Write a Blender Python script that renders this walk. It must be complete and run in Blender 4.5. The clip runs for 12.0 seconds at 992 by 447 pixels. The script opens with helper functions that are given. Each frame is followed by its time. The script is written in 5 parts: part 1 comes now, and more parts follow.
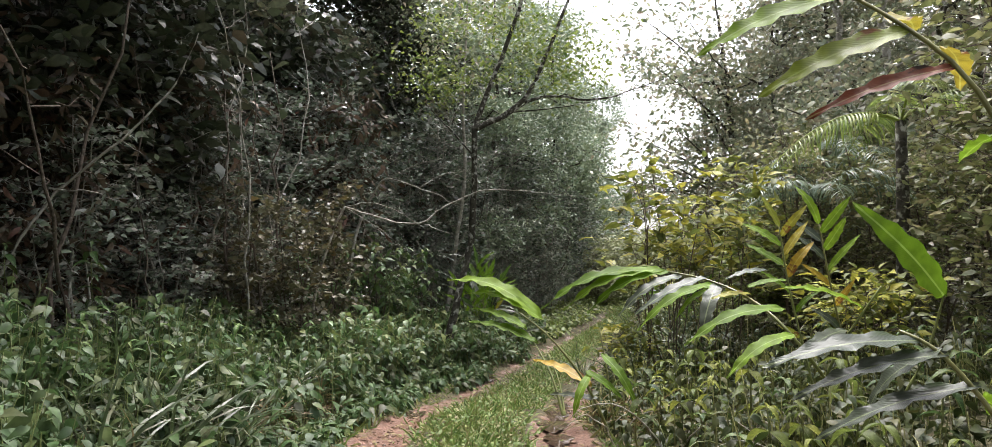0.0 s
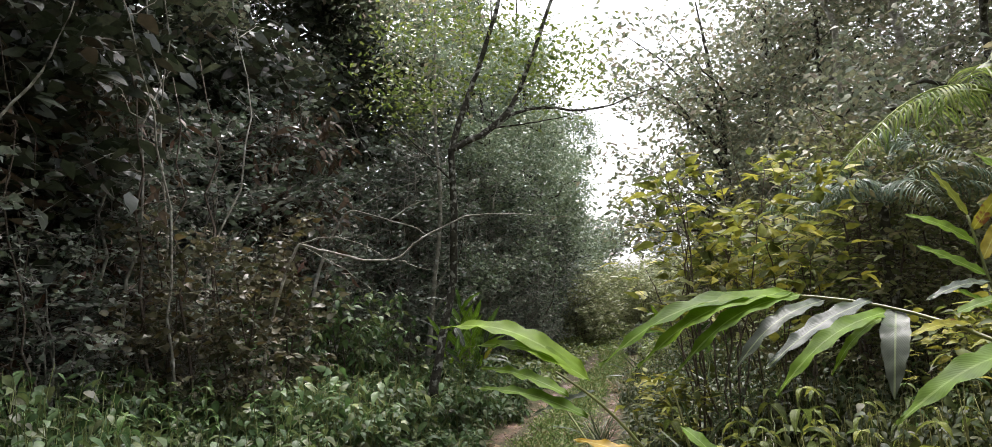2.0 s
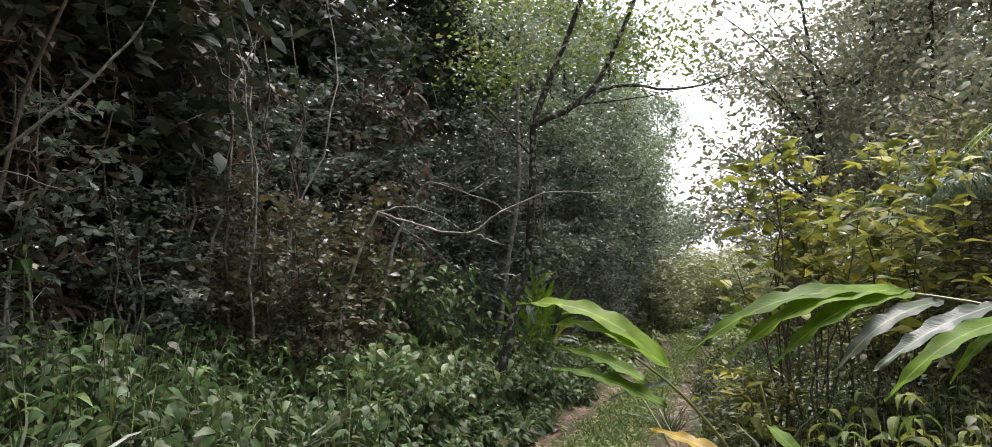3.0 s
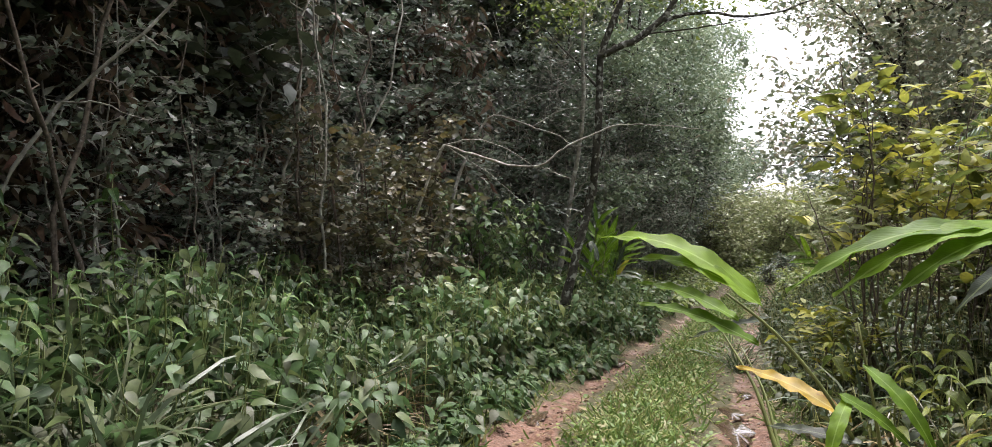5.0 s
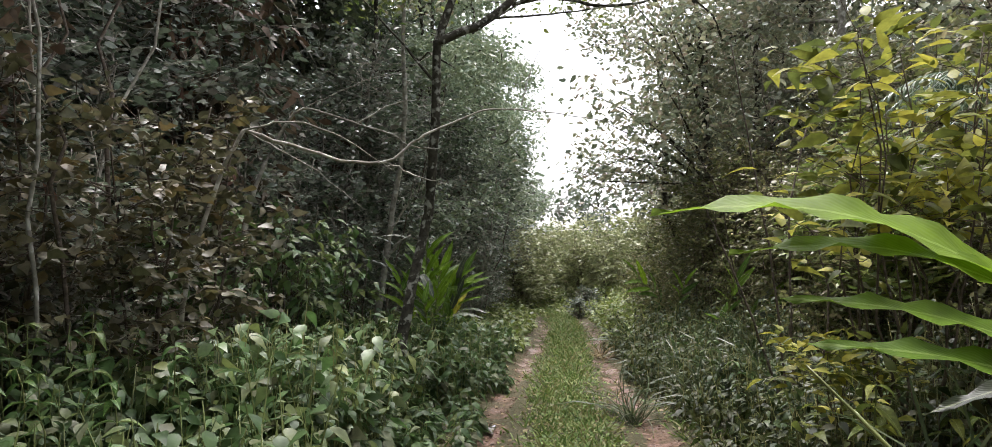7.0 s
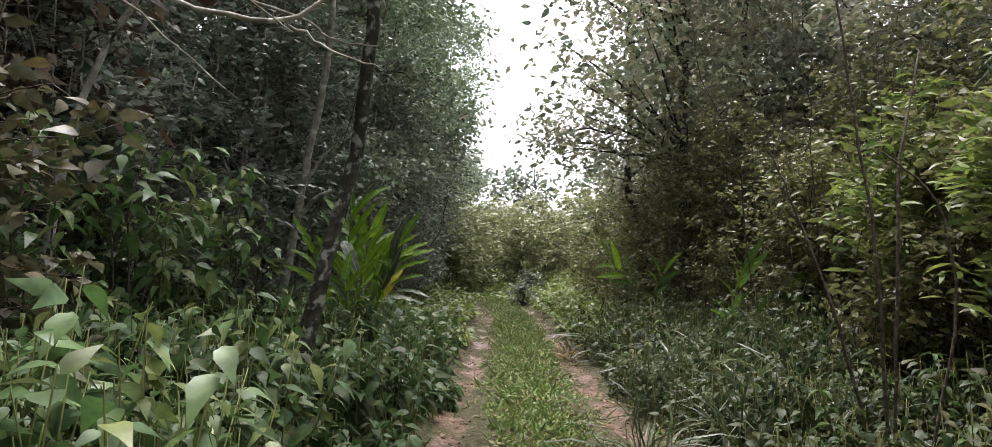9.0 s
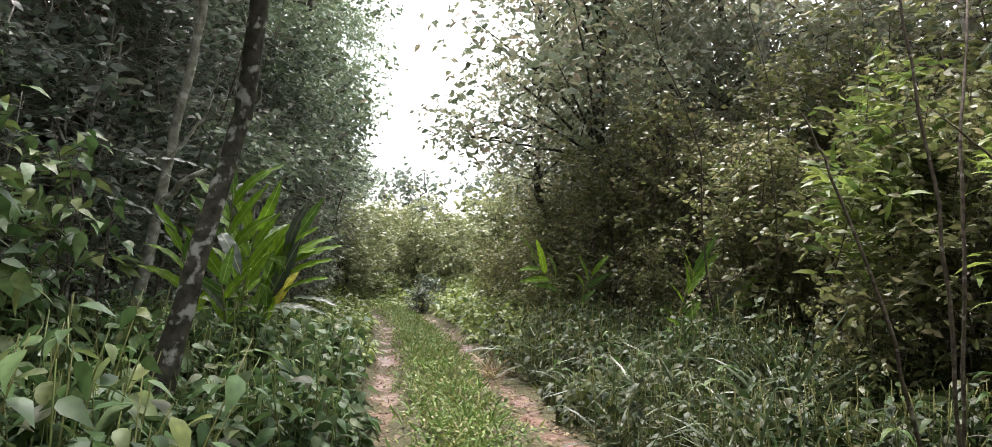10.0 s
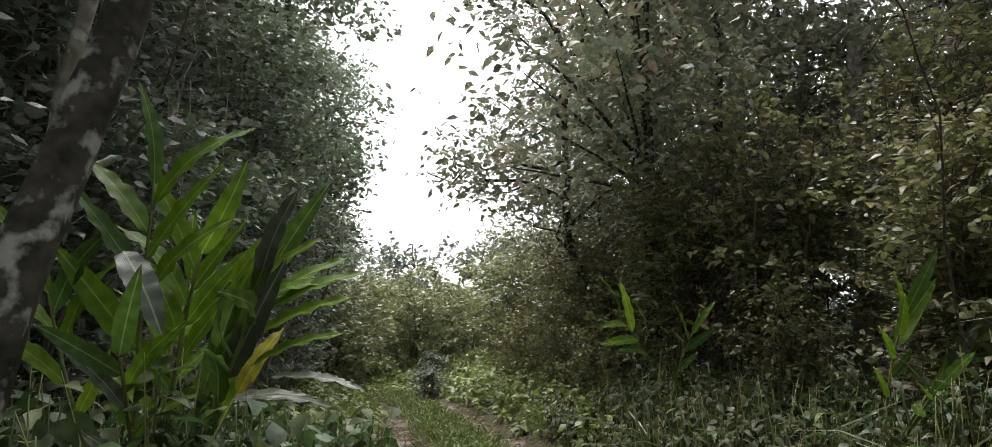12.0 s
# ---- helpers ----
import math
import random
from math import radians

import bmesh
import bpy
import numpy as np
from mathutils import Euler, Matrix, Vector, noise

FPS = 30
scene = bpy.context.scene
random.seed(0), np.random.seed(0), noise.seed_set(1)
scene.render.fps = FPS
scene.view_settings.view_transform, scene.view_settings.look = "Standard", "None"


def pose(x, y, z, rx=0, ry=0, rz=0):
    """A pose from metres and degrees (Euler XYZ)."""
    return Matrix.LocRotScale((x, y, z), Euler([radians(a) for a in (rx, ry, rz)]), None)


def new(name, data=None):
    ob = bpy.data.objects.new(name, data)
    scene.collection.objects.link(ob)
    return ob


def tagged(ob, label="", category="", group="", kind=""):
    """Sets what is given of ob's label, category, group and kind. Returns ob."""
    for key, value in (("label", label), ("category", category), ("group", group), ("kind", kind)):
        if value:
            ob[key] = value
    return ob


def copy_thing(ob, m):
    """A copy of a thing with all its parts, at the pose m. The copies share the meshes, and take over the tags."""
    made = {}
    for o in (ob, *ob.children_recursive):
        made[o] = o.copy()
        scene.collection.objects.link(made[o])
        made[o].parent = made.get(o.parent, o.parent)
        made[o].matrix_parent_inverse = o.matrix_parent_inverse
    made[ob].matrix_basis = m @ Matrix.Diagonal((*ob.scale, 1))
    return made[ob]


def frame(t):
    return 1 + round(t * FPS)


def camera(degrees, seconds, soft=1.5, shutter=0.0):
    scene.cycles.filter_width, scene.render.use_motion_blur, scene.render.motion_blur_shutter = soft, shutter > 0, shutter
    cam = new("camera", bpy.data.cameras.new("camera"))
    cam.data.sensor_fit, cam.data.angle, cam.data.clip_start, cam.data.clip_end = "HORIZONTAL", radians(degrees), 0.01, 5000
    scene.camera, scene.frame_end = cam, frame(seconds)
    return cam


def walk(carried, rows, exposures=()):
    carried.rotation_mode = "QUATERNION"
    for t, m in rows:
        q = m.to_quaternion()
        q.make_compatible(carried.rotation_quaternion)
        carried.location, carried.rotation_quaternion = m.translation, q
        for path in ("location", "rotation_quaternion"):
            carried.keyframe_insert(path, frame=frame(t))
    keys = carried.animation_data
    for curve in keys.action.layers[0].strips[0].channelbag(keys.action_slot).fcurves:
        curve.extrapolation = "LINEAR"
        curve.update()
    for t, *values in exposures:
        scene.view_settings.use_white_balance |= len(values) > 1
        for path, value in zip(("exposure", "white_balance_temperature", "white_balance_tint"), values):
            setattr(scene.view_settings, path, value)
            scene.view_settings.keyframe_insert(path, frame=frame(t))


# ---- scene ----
cam = camera(69.9, 12.0, soft=0.6)
METRES, EYE, TILT, LEAN, TURN = 12.5, 1.5, 1.5, 0.0, 0.0
ROWS = [
    (0.0, 0.0, 0.0, 0.0, 0.0, 0.0, -0.0),
    (0.5, -0.0072, 0.0435, -0.0012, -0.61, -0.35, -1.8),
    (1.0, -0.0103, 0.0914, -0.0045, 1.63, 2.13, -0.38),
    (1.5, -0.0135, 0.1289, -0.0105, -1.43, 0.28, -0.72),
    (2.0, -0.0222, 0.1614, -0.0123, -2.46, 3.5, 2.95),
    (2.5, -0.0243, 0.1705, -0.0119, 1.05, 2.0, -0.18),
    (3.0, -0.0255, 0.1739, -0.0141, 3.43, 1.93, -0.38),
    (3.2, -0.0259, 0.1743, -0.0142, 6.1, 1.45, -0.4),
    (4.8, -0.0335, 0.1775, -0.016, 10.2, 0.5, -0.8),
    (5.0, -0.0394, 0.181, -0.0165, 7.76, -3.27, -0.81),
    (5.5, -0.0635, 0.2257, -0.0276, 6.23, -3.53, -0.63),
    (6.0, -0.0807, 0.2709, -0.0233, 0.61, -0.01, -1.76),
    (6.5, -0.0984, 0.328, -0.032, -7.35, 2.28, 1.66),
    (7.0, -0.1043, 0.3745, -0.0466, -10.3, 0.52, 0.08),
    (7.2, -0.1045, 0.3945, -0.0488, -9.5, 0.95, 0.0),
    (8.8, -0.0852, 0.5655, -0.0672, -13.7, 1.8, -2.7),
    (9.0, -0.0844, 0.5873, -0.0693, -16.02, -0.7, -2.97),
    (9.5, -0.0829, 0.6466, -0.0756, -23.67, 5.7, 0.93),
    (10.0, -0.0787, 0.7083, -0.0832, -25.37, 0.34, -3.69),
    (10.5, -0.0698, 0.7695, -0.0939, -23.78, 4.0, -1.78),
    (11.0, -0.0603, 0.8286, -0.0969, -25.26, 4.54, -4.28),
    (11.5, -0.0488, 0.8844, -0.1024, -23.19, 7.93, -2.64),
    (12.0, -0.0364, 0.9471, -0.1143, -26.71, 6.75, -1.05),
]
walk(cam, [(t, pose(0, 0, EYE, TILT, LEAN, TURN) @ pose(METRES * x, METRES * y, METRES * z, 90 + pitch, roll, yaw)) for t, x, y, z, yaw, pitch, roll in ROWS],
     exposures=[(0.0, 2.0, 6350, 17), (1.0, 1.92, 6350, 17), (2.5, 1.68, 6350, 17), (3.2, 1.72, 6350, 17), (5.0, 1.98, 6350, 17), (6.0, 2.12, 6350, 17), (6.5, 2.15, 6350, 17), (7.0, 1.8, 6350, 17), (9.0, 1.76, 6350, 15), (9.5, 1.95, 6350, 15), (10.0, 2.25, 6350, 15), (10.5, 2.22, 6350, 15), (11.0, 2.0, 6350, 15), (11.5, 1.82, 6350, 15), (12.0, 1.42, 6350, 15)])

# ---- light: an overcast sky above a forest track ----
SUN_UP, SUN_TURN = 70, 5
world = bpy.data.worlds.new("overcast_sky")
scene.world = world
world.use_nodes = True
wn, wl = world.node_tree.nodes, world.node_tree.links
sky = wn.new("ShaderNodeTexSky")
sky.sky_type, sky.sun_disc = "NISHITA", False
sky.sun_elevation, sky.sun_rotation = radians(SUN_UP), radians(SUN_TURN)
sky.dust_density, sky.air_density = 3.0, 1.0
cloud = wn.new("ShaderNodeHueSaturation")
cloud.inputs["Saturation"].default_value = 0.22
wl.new(sky.outputs[0], cloud.inputs["Color"])
wl.new(cloud.outputs[0], wn["Background"].inputs["Color"])
wn["Background"].inputs["Strength"].default_value = 0.15
sun = new("sun", bpy.data.lights.new("sun", "SUN"))
sun.data.energy, sun.data.angle, sun.data.color = 1.5, radians(28), (1.0, 0.96, 0.9)
sun.matrix_world = pose(0, 0, 30, 90 - SUN_UP, 0, 180 - SUN_TURN)

# ---- materials ----


def material(name, build):
    m = bpy.data.materials.new(name)
    m.use_nodes = True
    build(m.node_tree.nodes, m.node_tree.links, m.node_tree.nodes["Principled BSDF"])
    return m


def ramp(n, stops):
    r = n.new("ShaderNodeValToRGB")
    while len(r.color_ramp.elements) < len(stops):
        r.color_ramp.elements.new(0.5)
    for e, (p, c) in zip(r.color_ramp.elements, stops):
        e.position, e.color = p, (*c, 1)
    return r


def noise_node(n, l, scale, detail=3, coords="Object"):
    tc = n.new("ShaderNodeTexCoord")
    t = n.new("ShaderNodeTexNoise")
    t.inputs["Scale"].default_value, t.inputs["Detail"].default_value = scale, detail
    l.new(tc.outputs[coords], t.inputs["Vector"])
    return t


def leaf_material(name, colours, rough=0.42, thin=0.3, single=False, spots=None, veins=False):
    """Leaves: each one has its own shade out of the colours, blotches on it, a waxy gloss and some light let through."""
    def build(n, l, p):
        r = ramp(n, [(i / max(1, len(colours) - 1), c) for i, c in enumerate(colours)])
        src = n.new("ShaderNodeObjectInfo") if single else n.new("ShaderNodeNewGeometry")
        l.new(src.outputs["Random" if single else "Random Per Island"], r.inputs[0])
        t = noise_node(n, l, 9 if single else 22, 4)
        tone = ramp(n, [(0.3, (0.62, 0.62, 0.6)), (0.7, (1.12, 1.12, 1.08))])
        l.new(t.outputs[0], tone.inputs[0])
        mul = n.new("ShaderNodeMixRGB")
        mul.blend_type, mul.inputs[0].default_value = "MULTIPLY", 1
        l.new(r.outputs[0], mul.inputs[1]), l.new(tone.outputs[0], mul.inputs[2])
        colour = mul.outputs[0]
        if spots:
            t2 = noise_node(n, l, 5, 5)
            m2 = ramp(n, [(0.6, (0, 0, 0)), (0.66, (1, 1, 1))])
            l.new(t2.outputs[0], m2.inputs[0])
            mx = n.new("ShaderNodeMixRGB")
            mx.inputs[2].default_value = (*spots, 1)
            l.new(m2.outputs[0], mx.inputs[0]), l.new(colour, mx.inputs[1])
            colour = mx.outputs[0]
        height = t.outputs[0]
        if veins:
            tc, sep = n.new("ShaderNodeTexCoord"), n.new("ShaderNodeSeparateXYZ")
            l.new(tc.outputs["Object"], sep.inputs[0])

            def calc(op, a, b=None):
                m = n.new("ShaderNodeMath")
                m.operation = op
                for k, v in enumerate((a, b)):
                    if isinstance(v, (int, float)):
                        m.inputs[k].default_value = v
                    elif v is not None:
                        l.new(v, m.inputs[k])
                return m.outputs[0]
            across = calc("ABSOLUTE", sep.outputs[0])
            rows = calc("SINE", calc("MULTIPLY", calc("SUBTRACT", sep.outputs[1], calc("MULTIPLY", across, 2.2)), 210))
            height = calc("ADD", calc("MULTIPLY", rows, 0.5), t.outputs[0])
            rib = calc("LESS_THAN", across, 0.006)
            mr = n.new("ShaderNodeMixRGB")
            mr.blend_type = "ADD"
            mr.inputs[2].default_value = (0.10, 0.12, 0.05, 1)
            l.new(rib, mr.inputs[0]), l.new(colour, mr.inputs[1])
            colour = mr.outputs[0]
        l.new(colour, p.inputs["Base Color"])
        p.inputs["Roughness"].default_value = rough
        p.inputs["Specular IOR Level"].default_value = 0.2 if veins else 0.3 if rough > 0.46 else 0.5
        bump = n.new("ShaderNodeBump")
        bump.inputs["Strength"].default_value, bump.inputs["Distance"].default_value = 0.14 if veins else 0.3, 0.004
        l.new(height, bump.inputs["Height"]), l.new(bump.outputs[0], p.inputs["Normal"])
        tr, mix = n.new("ShaderNodeBsdfTranslucent"), n.new("ShaderNodeMixShader")
        l.new(colour, tr.inputs["Color"])
        mix.inputs[0].default_value = thin
        l.new(p.outputs[0], mix.inputs[1]), l.new(tr.outputs[0], mix.inputs[2])
        l.new(mix.outputs[0], n["Material Output"].inputs[0])
    return material(name, build)


def bark_material(name, dark, light, patch, amount=0.6, scale=14):
    """Bark with fine grain up the stem and blotches of lichen."""
    def build(n, l, p):
        t, t2 = noise_node(n, l, scale, 6), noise_node(n, l, scale * 0.8, 7)
        r = ramp(n, [(0.3, dark), (0.7, light)])
        l.new(t.outputs[0], r.inputs[0])
        m = ramp(n, [(amount - 0.02, (0, 0, 0)), (amount + 0.09, (1, 1, 1))])
        l.new(t2.outputs[0], m.inputs[0])
        mx = n.new("ShaderNodeMixRGB")
        mx.inputs[2].default_value = (*patch, 1)
        l.new(m.outputs[0], mx.inputs[0]), l.new(r.outputs[0], mx.inputs[1])
        l.new(mx.outputs[0], p.inputs["Base Color"])
        p.inputs["Roughness"].default_value, p.inputs["Specular IOR Level"].default_value = 0.85, 0.15
        bump = n.new("ShaderNodeBump")
        bump.inputs["Strength"].default_value, bump.inputs["Distance"].default_value = 0.7, 0.01
        l.new(t.outputs[0], bump.inputs["Height"]), l.new(bump.outputs[0], p.inputs["Normal"])
    return material(name, build)


M_HERB = leaf_material("herb_leaf", [(0.034, 0.068, 0.022), (0.06, 0.115, 0.038), (0.094, 0.162, 0.056), (0.06, 0.101, 0.038), (0.128, 0.168, 0.059), (0.088, 0.094, 0.052)], 0.5)
M_WALL = leaf_material("forest_leaf", [(0.054, 0.084, 0.048), (0.119, 0.157, 0.104), (0.223, 0.266, 0.208), (0.092, 0.136, 0.077), (0.275, 0.293, 0.249), (0.13, 0.122, 0.095)], 0.36, 0.35)
# Forest greens with shade put into the colour, and one dry brown.
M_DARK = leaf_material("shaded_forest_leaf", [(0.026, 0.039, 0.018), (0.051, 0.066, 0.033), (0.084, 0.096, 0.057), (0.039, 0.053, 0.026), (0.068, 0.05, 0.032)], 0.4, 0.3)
M_TAN = leaf_material("dry_leaf", [(0.055, 0.036, 0.022), (0.11, 0.07, 0.042), (0.044, 0.038, 0.022), (0.187, 0.132, 0.091), (0.077, 0.077, 0.037), (0.155, 0.077, 0.052)], 0.5, 0.2)
M_OLIVE = leaf_material("olive_leaf", [(0.098, 0.126, 0.046), (0.187, 0.208, 0.075), (0.264, 0.264, 0.113), (0.144, 0.181, 0.068), (0.33, 0.285, 0.167)], 0.42, 0.45)
M_YELLOW = leaf_material("yellow_green_leaf", [(0.10, 0.13, 0.035), (0.18, 0.215, 0.045), (0.30, 0.31, 0.055), (0.44, 0.41, 0.065)], 0.5, 0.4)
# The pale blue-green stands in for mist: haze put into the leaf colour.
M_BLUE = leaf_material("hazed_far_leaf", [(0.171, 0.246, 0.154), (0.246, 0.322, 0.204), (0.34, 0.398, 0.255), (0.227, 0.284, 0.154)], 0.36, 0.25)
M_CROWN = leaf_material("crown_leaf", [(0.146, 0.185, 0.118), (0.248, 0.289, 0.19), (0.372, 0.391, 0.238), (0.33, 0.27, 0.2)], 0.38, 0.3)
M_LIME = leaf_material("lime_leaf", [(0.1, 0.163, 0.041), (0.188, 0.263, 0.062), (0.3, 0.362, 0.083), (0.163, 0.188, 0.069)], 0.42, 0.4)
# Lightened for distance: the haze at the bend is in these colours.
M_FAR = leaf_material("hazed_bush_leaf", [(0.192, 0.24, 0.11), (0.304, 0.336, 0.166), (0.4, 0.416, 0.221), (0.256, 0.304, 0.129)], 0.42, 0.35)
# Lighter than forest_leaf: sky sparkle on the edge is painted into the greys.
M_MID = leaf_material("lit_edge_leaf", [(0.111, 0.159, 0.102), (0.24, 0.289, 0.201), (0.382, 0.438, 0.342), (0.192, 0.244, 0.151), (0.48, 0.48, 0.423), (0.272, 0.244, 0.171)], 0.34, 0.38)
M_WEED = leaf_material("weed_leaf", [(0.024, 0.04, 0.011), (0.044, 0.068, 0.017), (0.076, 0.091, 0.025), (0.036, 0.051, 0.016), (0.095, 0.095, 0.031)], 0.5, 0.3)
M_DEEP = leaf_material("deep_green_weed_leaf", [(0.024, 0.047, 0.015), (0.043, 0.076, 0.024), (0.072, 0.106, 0.034), (0.043, 0.06, 0.02), (0.102, 0.102, 0.038)], 0.5, 0.3)
M_SOFT = leaf_material("broad_soft_leaf", [(0.061, 0.121, 0.038), (0.108, 0.203, 0.061), (0.176, 0.27, 0.108), (0.095, 0.162, 0.047), (0.23, 0.27, 0.088), (0.149, 0.216, 0.095)], 0.45, 0.3)
M_TAWNY = leaf_material("tawny_leaf", [(0.064, 0.068, 0.033), (0.138, 0.129, 0.068), (0.202, 0.184, 0.115), (0.092, 0.101, 0.043), (0.202, 0.147, 0.059)], 0.4, 0.3)
M_STRAW = leaf_material("straw_leaf", [(0.22, 0.17, 0.08), (0.32, 0.25, 0.13), (0.15, 0.09, 0.045), (0.20, 0.20, 0.07)], 0.55, 0.25)
M_GRASS = leaf_material("grass_blade", [(0.098, 0.167, 0.044), (0.147, 0.235, 0.059), (0.215, 0.274, 0.078), (0.293, 0.265, 0.128)], 0.5, 0.3)
M_REED = leaf_material("reed_blade", [(0.06, 0.095, 0.041), (0.102, 0.135, 0.06), (0.162, 0.162, 0.095)], 0.42, 0.3)
M_GINGER = leaf_material("ginger_leaf", [(0.10, 0.19, 0.012), (0.14, 0.25, 0.016), (0.19, 0.31, 0.02)], 0.5, 0.45, True, veins=True)
# Darker copy of ginger_leaf, with shade put into its greens.
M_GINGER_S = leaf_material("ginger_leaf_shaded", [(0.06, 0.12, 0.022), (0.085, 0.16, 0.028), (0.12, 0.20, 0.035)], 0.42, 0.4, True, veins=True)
M_GINGER_Y = leaf_material("ginger_leaf_yellowing", [(0.30, 0.30, 0.035), (0.42, 0.27, 0.03), (0.22, 0.28, 0.035)], 0.38, 0.4, True, (0.16, 0.07, 0.025), True)
M_GINGER_D = leaf_material("ginger_leaf_withered", [(0.16, 0.045, 0.02), (0.22, 0.07, 0.03)], 0.5, 0.2, True, (0.03, 0.018, 0.012), True)
M_GINGER_G = leaf_material("ginger_leaf_grey", [(0.055, 0.075, 0.05), (0.10, 0.115, 0.085)], 0.3, 0.15, True, (0.05, 0.075, 0.03), True)
M_PALM = leaf_material("palm_leaflet", [(0.09, 0.15, 0.09), (0.15, 0.21, 0.135), (0.21, 0.27, 0.165)], 0.34, 0.2)
M_CANE = leaf_material("cane_skin", [(0.14, 0.18, 0.05), (0.22, 0.22, 0.08)], 0.4, 0.0, True)
M_BARK = bark_material("dark_bark", (0.022, 0.021, 0.015), (0.085, 0.078, 0.058), (0.34, 0.34, 0.29), 0.55)
M_PALE = bark_material("pale_bark", (0.15, 0.14, 0.11), (0.38, 0.36, 0.30), (0.52, 0.51, 0.45), 0.56)
M_TWIG = bark_material("twig_bark", (0.05, 0.04, 0.03), (0.16, 0.13, 0.10), (0.30, 0.29, 0.25), 0.62, 30)


def ground_build(n, l, p):
    big, fine = noise_node(n, l, 2.6, 6), noise_node(n, l, 26, 8)
    soil = ramp(n, [(0.25, (0.05, 0.025, 0.016)), (0.5, (0.14, 0.073, 0.046)), (0.75, (0.23, 0.135, 0.095))])
    l.new(fine.outputs[0], soil.inputs[0])
    litter = ramp(n, [(0.3, (0.035, 0.035, 0.018)), (0.55, (0.07, 0.065, 0.03)), (0.8, (0.13, 0.10, 0.06))])
    l.new(fine.outputs[0], litter.inputs[0])
    at = n.new("ShaderNodeAttribute")
    at.attribute_name = "bare"
    add = n.new("ShaderNodeMath")
    add.operation = "ADD"
    l.new(at.outputs["Fac"], add.inputs[0]), l.new(big.outputs[0], add.inputs[1])
    edge = ramp(n, [(0.85, (0, 0, 0)), (1.0, (1, 1, 1))])
    l.new(add.outputs[0], edge.inputs[0])
    mx = n.new("ShaderNodeMixRGB")
    l.new(edge.outputs[0], mx.inputs[0]), l.new(litter.outputs[0], mx.inputs[1]), l.new(soil.outputs[0], mx.inputs[2])
    l.new(mx.outputs[0], p.inputs["Base Color"])
    wet = ramp(n, [(0.42, (0.8, 0.8, 0.8)), (0.6, (0.32, 0.32, 0.32))])
    l.new(big.outputs[0], wet.inputs[0])
    gl = n.new("ShaderNodeMixRGB")
    gl.inputs[1].default_value = (0.95, 0.95, 0.95, 1)
    l.new(edge.outputs[0], gl.inputs[0]), l.new(wet.outputs[0], gl.inputs[2]), l.new(gl.outputs[0], p.inputs["Roughness"])
    p.inputs["Specular IOR Level"].default_value = 0.3
    bump = n.new("ShaderNodeBump")
    bump.inputs["Strength"].default_value, bump.inputs["Distance"].default_value = 0.9, 0.03
    l.new(fine.outputs[0], bump.inputs["Height"]), l.new(bump.outputs[0], p.inputs["Normal"])


M_GROUND = material("track_soil", ground_build)

# ---- plan: the track's middle line, its level, and the ground beside it ----
TRACK_Y = [-20, -6, 0, 3, 5.2, 6.8, 8.2, 9.6, 11.8, 14.5, 17.9, 20.7, 22.5, 26, 30, 40, 70]
TRACK_X = [1, 0.6, 0.2, 0.0, -0.15, -0.26, -0.1, 0.26, 0.72, 1.42, 2.45, 3.3, 3.8, 4.6, 5.1, 5.6, 8]
LEVEL_Y = [-20, 0, 3, 5, 6.5, 7.5, 9.6, 11.8, 13.5, 16, 19, 23.5, 30, 70]
LEVEL_Z = [0.3, 0, -0.02, -0.05, -0.18, -0.35, -0.62, -0.78, -0.82, -0.84, -0.9, -1.1, -1.2, -1.2]
GAUGE_Y, GAUGE = [6.5, 8.5, 12, 18], [0.76, 0.86, 0.82, 0.6]


def smooth_line(ys, vs, at):
    k = np.linspace(-1.2, 1.2, 7)
    return sum(np.interp(np.asarray(at, float) + d, ys, vs) for d in k) / 7


def mid(y):
    return smooth_line(TRACK_Y, TRACK_X, y)


def ground(x, y):
    x, y = np.asarray(x, float), np.asarray(y, float)
    d = x - mid(y)
    a = np.abs(d)
    z = smooth_line(LEVEL_Y, LEVEL_Z, y)
    z = z - 0.07 * np.exp(-((a - np.interp(y, GAUGE_Y, GAUGE)) / 0.2) ** 2)
    bank = np.clip((a - 1.15) / 3.0, 0, 1)
    z = z + np.where(d < 0, 0.45, 0.35) * bank * bank * (3 - 2 * bank)
    z = z + 0.6 * np.clip((a - 6) / 20, 0, 1)
    return z + 0.03 * np.sin(x * 3.1 + y * 1.7) * np.sin(y * 2.3 - x) + 0.012 * np.sin(x * 11 + 3 * np.sin(y * 5)) * np.sin(y * 13)


WALK_Y = [0, 2.2, 2.4, 3.4, 4.7, 7.3, 8.9, 10.4, 11.9]
WALK_X = [0, -0.3, -0.5, -1.0, -1.3, -1.05, -1.0, -0.75, -0.45]


def clear(x, y, gap):
    """True where a plant keeps out of the walker's way."""
    x, y = np.asarray(x, float), np.asarray(y, float)
    return (np.abs(x - np.interp(y, WALK_Y, WALK_X)) > gap) | (y > 12.3 + gap) | (y < -gap)


# ---- mesh tools ----
rng = np.random.default_rng(7)


def tri_mesh(name, V, F):
    me = bpy.data.meshes.new(name)
    V, F = np.ascontiguousarray(V, np.float32), np.ascontiguousarray(F, np.int32)
    me.vertices.add(len(V))
    me.vertices.foreach_set("co", V.ravel())
    me.loops.add(F.size)
    me.loops.foreach_set("vertex_index", F.ravel())
    me.polygons.add(len(F))
    me.polygons.foreach_set("loop_start", np.arange(0, F.size, 3, dtype=np.int32))
    me.update(calc_edges=True)
    me.validate()
    return me


